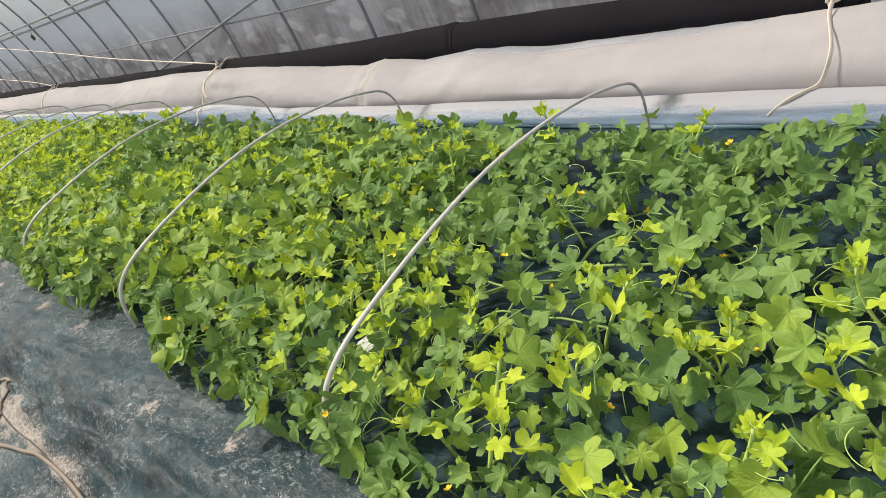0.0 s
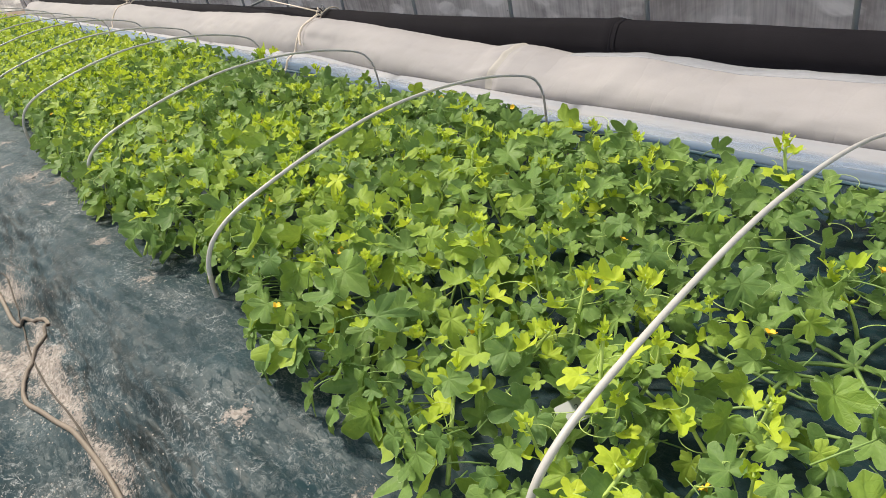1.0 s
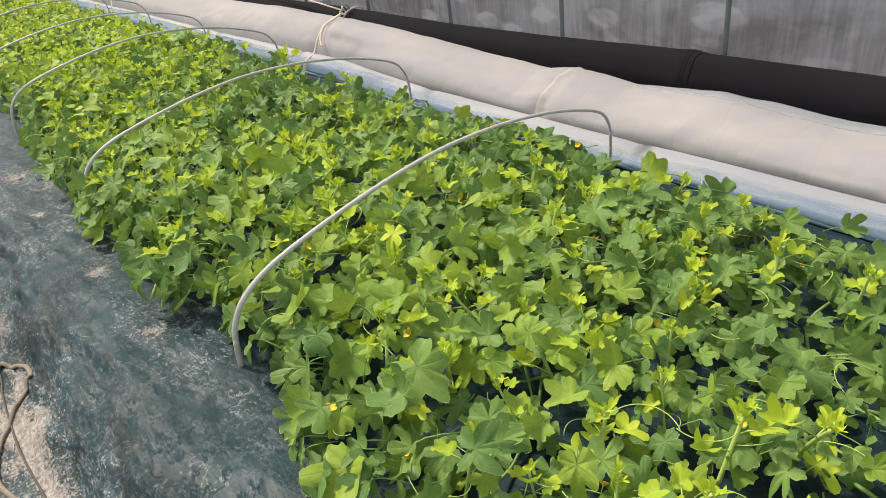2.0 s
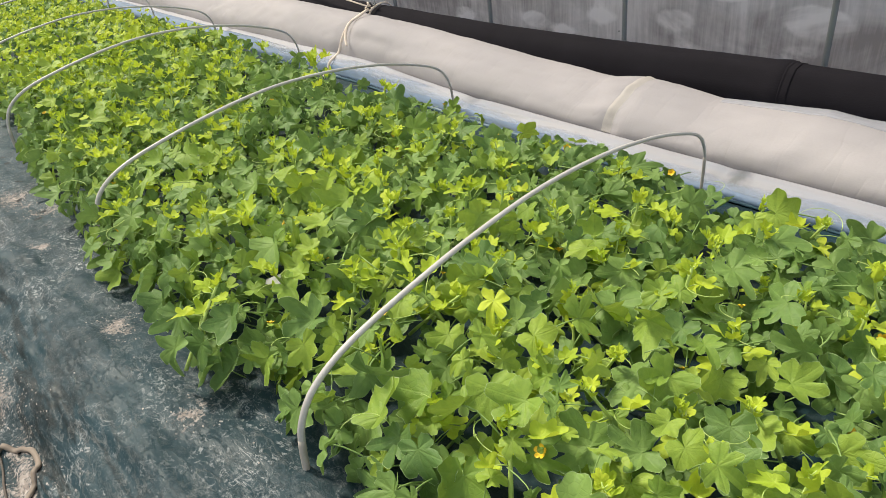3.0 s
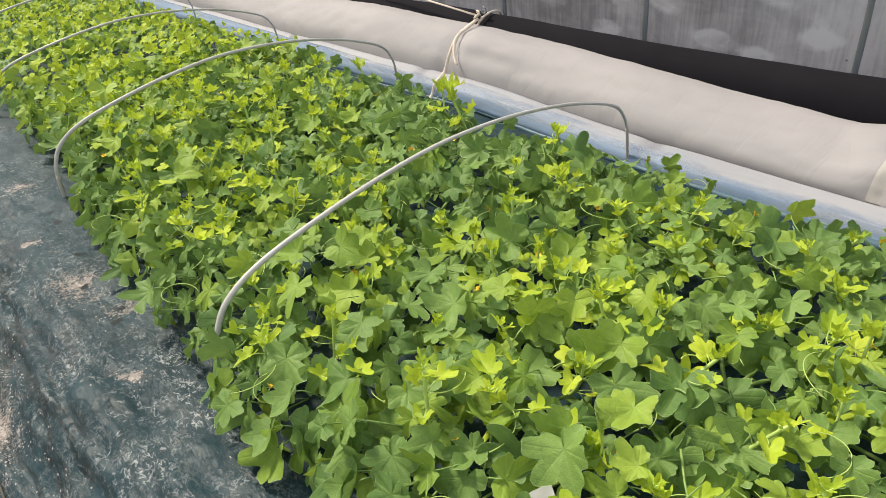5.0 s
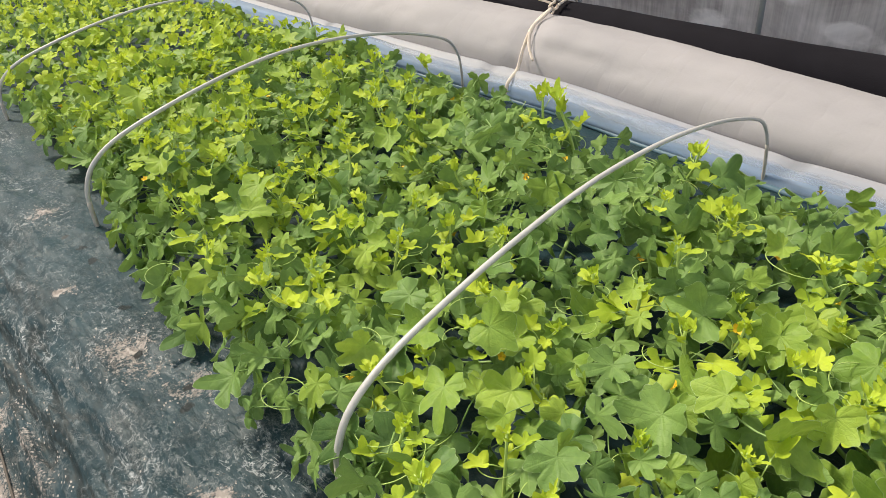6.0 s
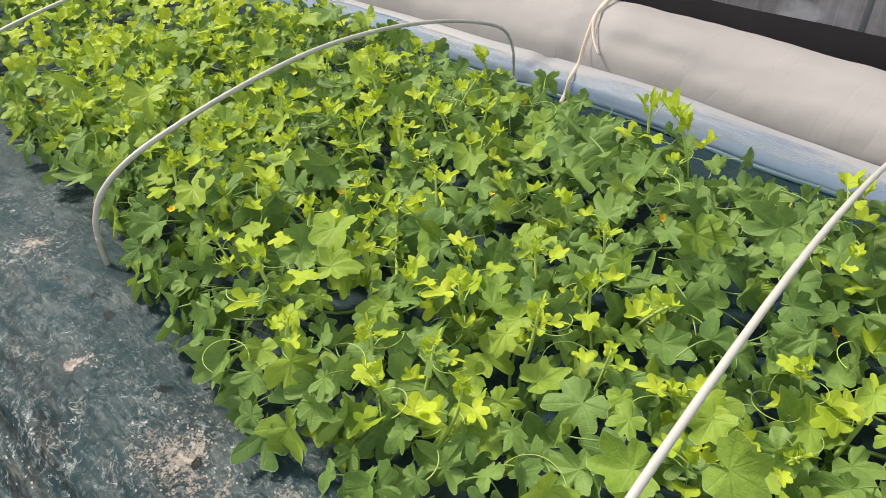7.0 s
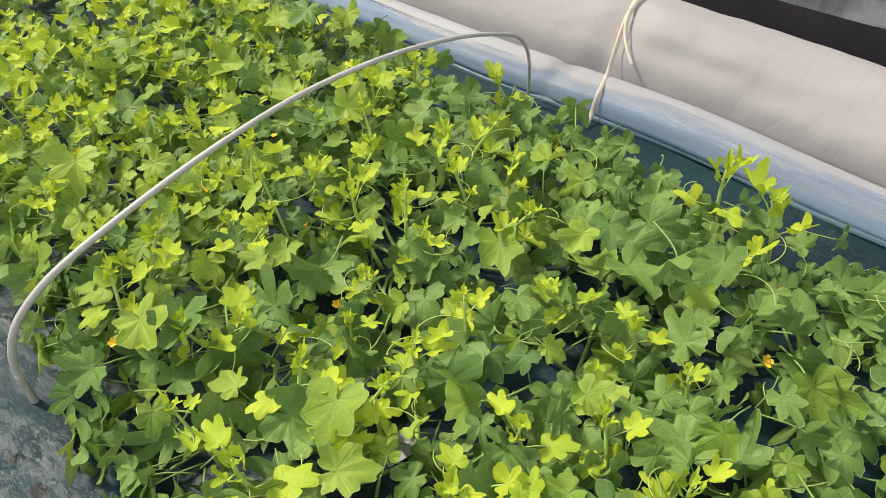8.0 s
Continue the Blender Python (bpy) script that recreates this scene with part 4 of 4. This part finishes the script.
for x, y in scatter(-0.2, NEAR_END, 0.165, rng):
    z = max(0.03, canopy(x, y) + rng.uniform(-0.03, 0.03))
    m = Matrix.Translation((x, y, z)) @ Euler((rng.uniform(-0.9, 0.9), rng.uniform(-0.9, 0.9), rng.uniform(0, 6.28))).to_matrix().to_4x4() @ Matrix.Scale(rng.uniform(0.0068, 0.0108), 4)
    part("heart", HEART, grow("flower", rng.choice(FLOWERS), y, m))
for x, y in scatter(-0.2, NEAR_END, 0.115, rng):
    grow("tendril", rng.choice(TENDRILS), y, Matrix.Translation((x, y, canopy(x, y) + rng.uniform(-0.02, 0.02))) @ Matrix.Rotation(rng.uniform(0, 6.28), 4, "Z"))

# vines along the film
for py, owner in plants:
    for k in range(7):
        a = k * 2 * math.pi / 7 + rng.uniform(-0.4, 0.4)
        p = Vector((0, 0, 0.012))
        path = [p.copy()]
        for s in range(9):
            a += rng.gauss(0, 0.28)
            p = p + Vector((math.cos(a) * 0.07, math.sin(a) * 0.07, 0))
            if not left_edge(py) - 0.95 < p.x < 0.62:
                break
            path.append(Vector((p.x, p.y, 0.012 + 0.02 * rng.random())))
        if len(path) > 3:
            path = spline(path, 3)
            part("vine", mesh("vine", *tube(path, [0.0042 - 0.0018 * i / len(path) for i in range(len(path))], 6), [stem_mat]), owner)

# the far end of the bed, one mass of leaves
pile = Pile()
for spacing, low in ((0.052, 0.0), (0.075, 0.045)):
    for x, y in scatter(NEAR_END, BED_FAR - 0.3, spacing, rng):
        kind_score = rng.random() + 0.3 * fbm(x + 3, y, 2.3, 2)
        kind = 0 if kind_score < 0.30 or low else 1 if kind_score < 0.62 else 2
        z = max(0.016, canopy(x, y) - low + rng.gauss(0, 0.014) + (0, 0.012, 0.03)[kind])
        v, f, u = rng.choice(FAR_LEAVES)
        pile.add(v, f, kind, u, leaf_pose(x, y, z, rng.uniform(0.042, 0.068) * (1, 0.88, 0.7)[kind], rng))
for x, y in scatter(NEAR_END, BED_FAR - 0.3, 0.14, rng):
    for k in range(5):
        v, f, u = rng.choice(FAR_LEAVES)
        pile.add(v, f, 2, u, leaf_pose(x + rng.gauss(0, 0.02), y + rng.gauss(0, 0.02), canopy(x, y) + 0.025 * k, 0.034 - 0.004 * k, rng))
tagged(new("melon_foliage", pile.mesh("melon_foliage", far_mats)), "dense green melon foliage running on along the bed", "foliage", kind="stuff")

# ---- cords, hose and tag ----
def cover_top(x, y):
    """Height of the fleece, the rolled film or the ground film at a place."""
    f = foot(y)
    if x > f + 0.085:
        return max([q[1] for q in fleece_profile(y)[6:42] if abs(q[0] - x) < 0.025] or [0.05])
    if x > f:
        return max([q[1] for q in rolled_film_profile(y) if abs(q[0] - x) < 0.02] or [0.02])
    return film_height(x, y)


def strap(points, wide, thick):
    path = spline(points, 6)
    return tube(path, wide, 8, thick / wide)


def tie(y, label, strands, lead=None):
    knot = Vector((2.05, y, float(np.interp(y, TOP_Y, TOP_Z)) + 0.012))
    top = tagged(new("tie_cord"), label, "cord", "cords tying the rolled covers")
    for strand in strands:
        pts = [knot] + [Vector((q[0], q[1], cover_top(*q) + 0.010 if len(q) == 2 else q[2])) for q in strand]
        part("strand", mesh("strand", *strap(pts, 0.0066, 0.0018), [cord_mat]), top)
    ring = [(2.135 + 0.098 * math.cos(a), y + 0.01 * math.sin(3 * a), 0.148 + 0.108 * math.sin(a)) for a in np.linspace(0.2, 3.3, 14)]
    part("loop", mesh("loop", *tube(ring, 0.005, 6), [cord_mat]), top)
    bow = [knot + Vector((0.012 * math.cos(a), 0.016 * math.sin(2 * a), 0.012 + 0.02 * math.sin(a))) for a in np.linspace(0, 6.0, 16)]
    part("knot", mesh("knot", *tube(bow, 0.0045, 6), [cord_mat]), top)
    eye = [knot + Vector((0.035 + 0.002 * math.sin(2 * a), 0.014 * math.cos(a), 0.030 + 0.014 * math.sin(a))) for a in np.linspace(0, 6.28, 16)]
    part("ring", mesh("ring", *tube(eye, 0.003, 6), [steel_mat]), top, label="small grey steel ring")
    if lead:
        pts = [knot + Vector((0, 0, 0.012))] + [Vector(q) for q in lead]
        part("lead", mesh("lead", *tube(spline(pts, 6), 0.0045, 6), [cord_mat]), top)


tie(4.29, "white cord tied round the covers, loose ends over the fleece", [[(1.97, 4.275), (1.90, 4.265), (1.84, 4.25), (1.80, 4.24), (1.765, 4.23, 0.062), (1.725, 4.22, 0.045), (1.70, 4.215, 0.005), (1.665, 4.205, -0.012)], [(1.96, 4.28), (1.90, 4.262), (1.865, 4.245), (1.835, 4.215), (1.815, 4.18)]], [(2.13, 6.3, 0.40), (2.12, 7.7, 0.57), (2.08, 9.6, 0.80)])
tie(8.2, "white cord tied round the covers further along the bed", [[(1.9, 8.1), (1.8, 8.05), (1.76, 8.0), (1.72, 7.97), (1.68, 7.95)]], [(2.14, 9.25, 0.31), (2.14, 10.7, 0.42)])
tie(0.585, "white cord hanging loose over the end of the fleece pile", [[(1.97, 0.573), (1.88, 0.545), (1.82, 0.530), (1.785, 0.545, 0.066), (1.760, 0.575, 0.052), (1.737, 0.608, 0.041), (1.716, 0.638, 0.022), (1.704, 0.655, 0.006)]], [(2.10, 0.75, 0.25), (2.16, 1.0, 0.31)])

hose_path = [(-0.10, 1.2, 0), (-0.08, 1.67, 0), (-0.096, 1.95, 0), (-0.132, 2.12, 0), (-0.163, 2.25, 0), (-0.141, 2.36, 0), (-0.087, 2.44, 0), (-0.043, 2.51, 0), (-0.040, 2.59, 0), (-0.071, 2.63, 0), (-0.11, 2.70, 0), (-0.115, 2.85, 0), (-0.12, 3.1, 0), (-0.16, 3.9, 0), (-0.13, 4.8, 0), (-0.16, 6.5, 0)]
pts = [Vector((p.x, p.y, max(film_height(p.x, p.y), soil_height(p.x, p.y)) + 0.005)) for p in spline(hose_path, 10)]
tagged(new("hose", mesh("hose", *tube(pts, 0.0062, 8, 0.8), [hose_mat])), "thin dusty brown hose winding along the furrow", "hose")
twine_path = [(-0.10, 1.2, 0), (-0.085, 1.9, 0), (-0.11, 2.3, 0), (-0.10, 2.6, 0), (-0.08, 2.9, 0), (-0.075, 3.05, 0), (-0.11, 3.3, 0), (-0.09, 4.2, 0), (-0.12, 6.0, 0)]
pts = [Vector((p.x, p.y, max(film_height(p.x, p.y), soil_height(p.x, p.y)) + 0.003)) for p in spline(twine_path, 12)]
tagged(new("twine", mesh("twine", *tube(pts, 0.0024, 6), [twine_mat])), "dark twine lying along the furrow", "twine")


def tag_card(x, y, z, m_turn, digit):
    w, h, t = 0.030, 0.020, 0.0012
    v = [(sx * w, sy * h, sz * t) for sz in (0, 1) for sx, sy in ((-1, -0.9), (-0.9, -1), (0.9, -1), (1, -0.9), (1, 0.9), (0.9, 1), (-0.9, 1), (-1, 0.9))]
    f = [tuple(range(7, -1, -1)), tuple(range(8, 16))] + [(i, (i + 1) % 8, 8 + (i + 1) % 8, 8 + i) for i in range(8)]
    ob = new("plant_tag", mesh("plant_tag", v, f, [tag_mat], smooth=False))
    ob.matrix_basis = Matrix.Translation((x, y, z)) @ m_turn
    tagged(ob, "small white plastic tag lying among the leaves", "tag")
    if digit:
        text = bpy.data.curves.new("digit", "FONT")
        text.body, text.size, text.extrude, text.align_x, text.align_y = digit, 0.014, 0.0003, "CENTER", "CENTER"
        text.materials.append(ink_mat)
        part("digit", text, ob, pose(0.004, 0.004, 0.0016), "black printed digit")


tag_card(0.52, 1.055, 0.085, Euler((0.25, -0.25, radians(-30))).to_matrix().to_4x4(), "2")
tag_card(0.515, 2.555, 0.055, Euler((0.2, -0.3, radians(-35))).to_matrix().to_4x4(), "")
tag_card(0.65, 3.87, 0.02, Euler((0.1, -0.2, radians(-20))).to_matrix().to_4x4(), "")


def hanging_clip(x, y, z):
    """A small dark clip on the upper purlin."""
    body = tube([(0, 0, 0.03), (0, 0, 0.012), (0.004, 0, -0.01), (0, 0, -0.03)], [0.006, 0.016, 0.018, 0.008], 8)
    ob = new("clip", mesh("clip", *body, [twine_mat]))
    ob.matrix_basis = pose(x, y, z)
    tagged(ob, "small black clip hanging from the greenhouse pipe", "clip")
    part("hook", mesh("hook", *tube([(0.012 * math.sin(a), 0, 0.045 - 0.015 * math.cos(a)) for a in np.linspace(0, 5, 12)], 0.003, 6), [steel_mat]), ob)


hanging_clip(2.05, 7.79, 0.769)
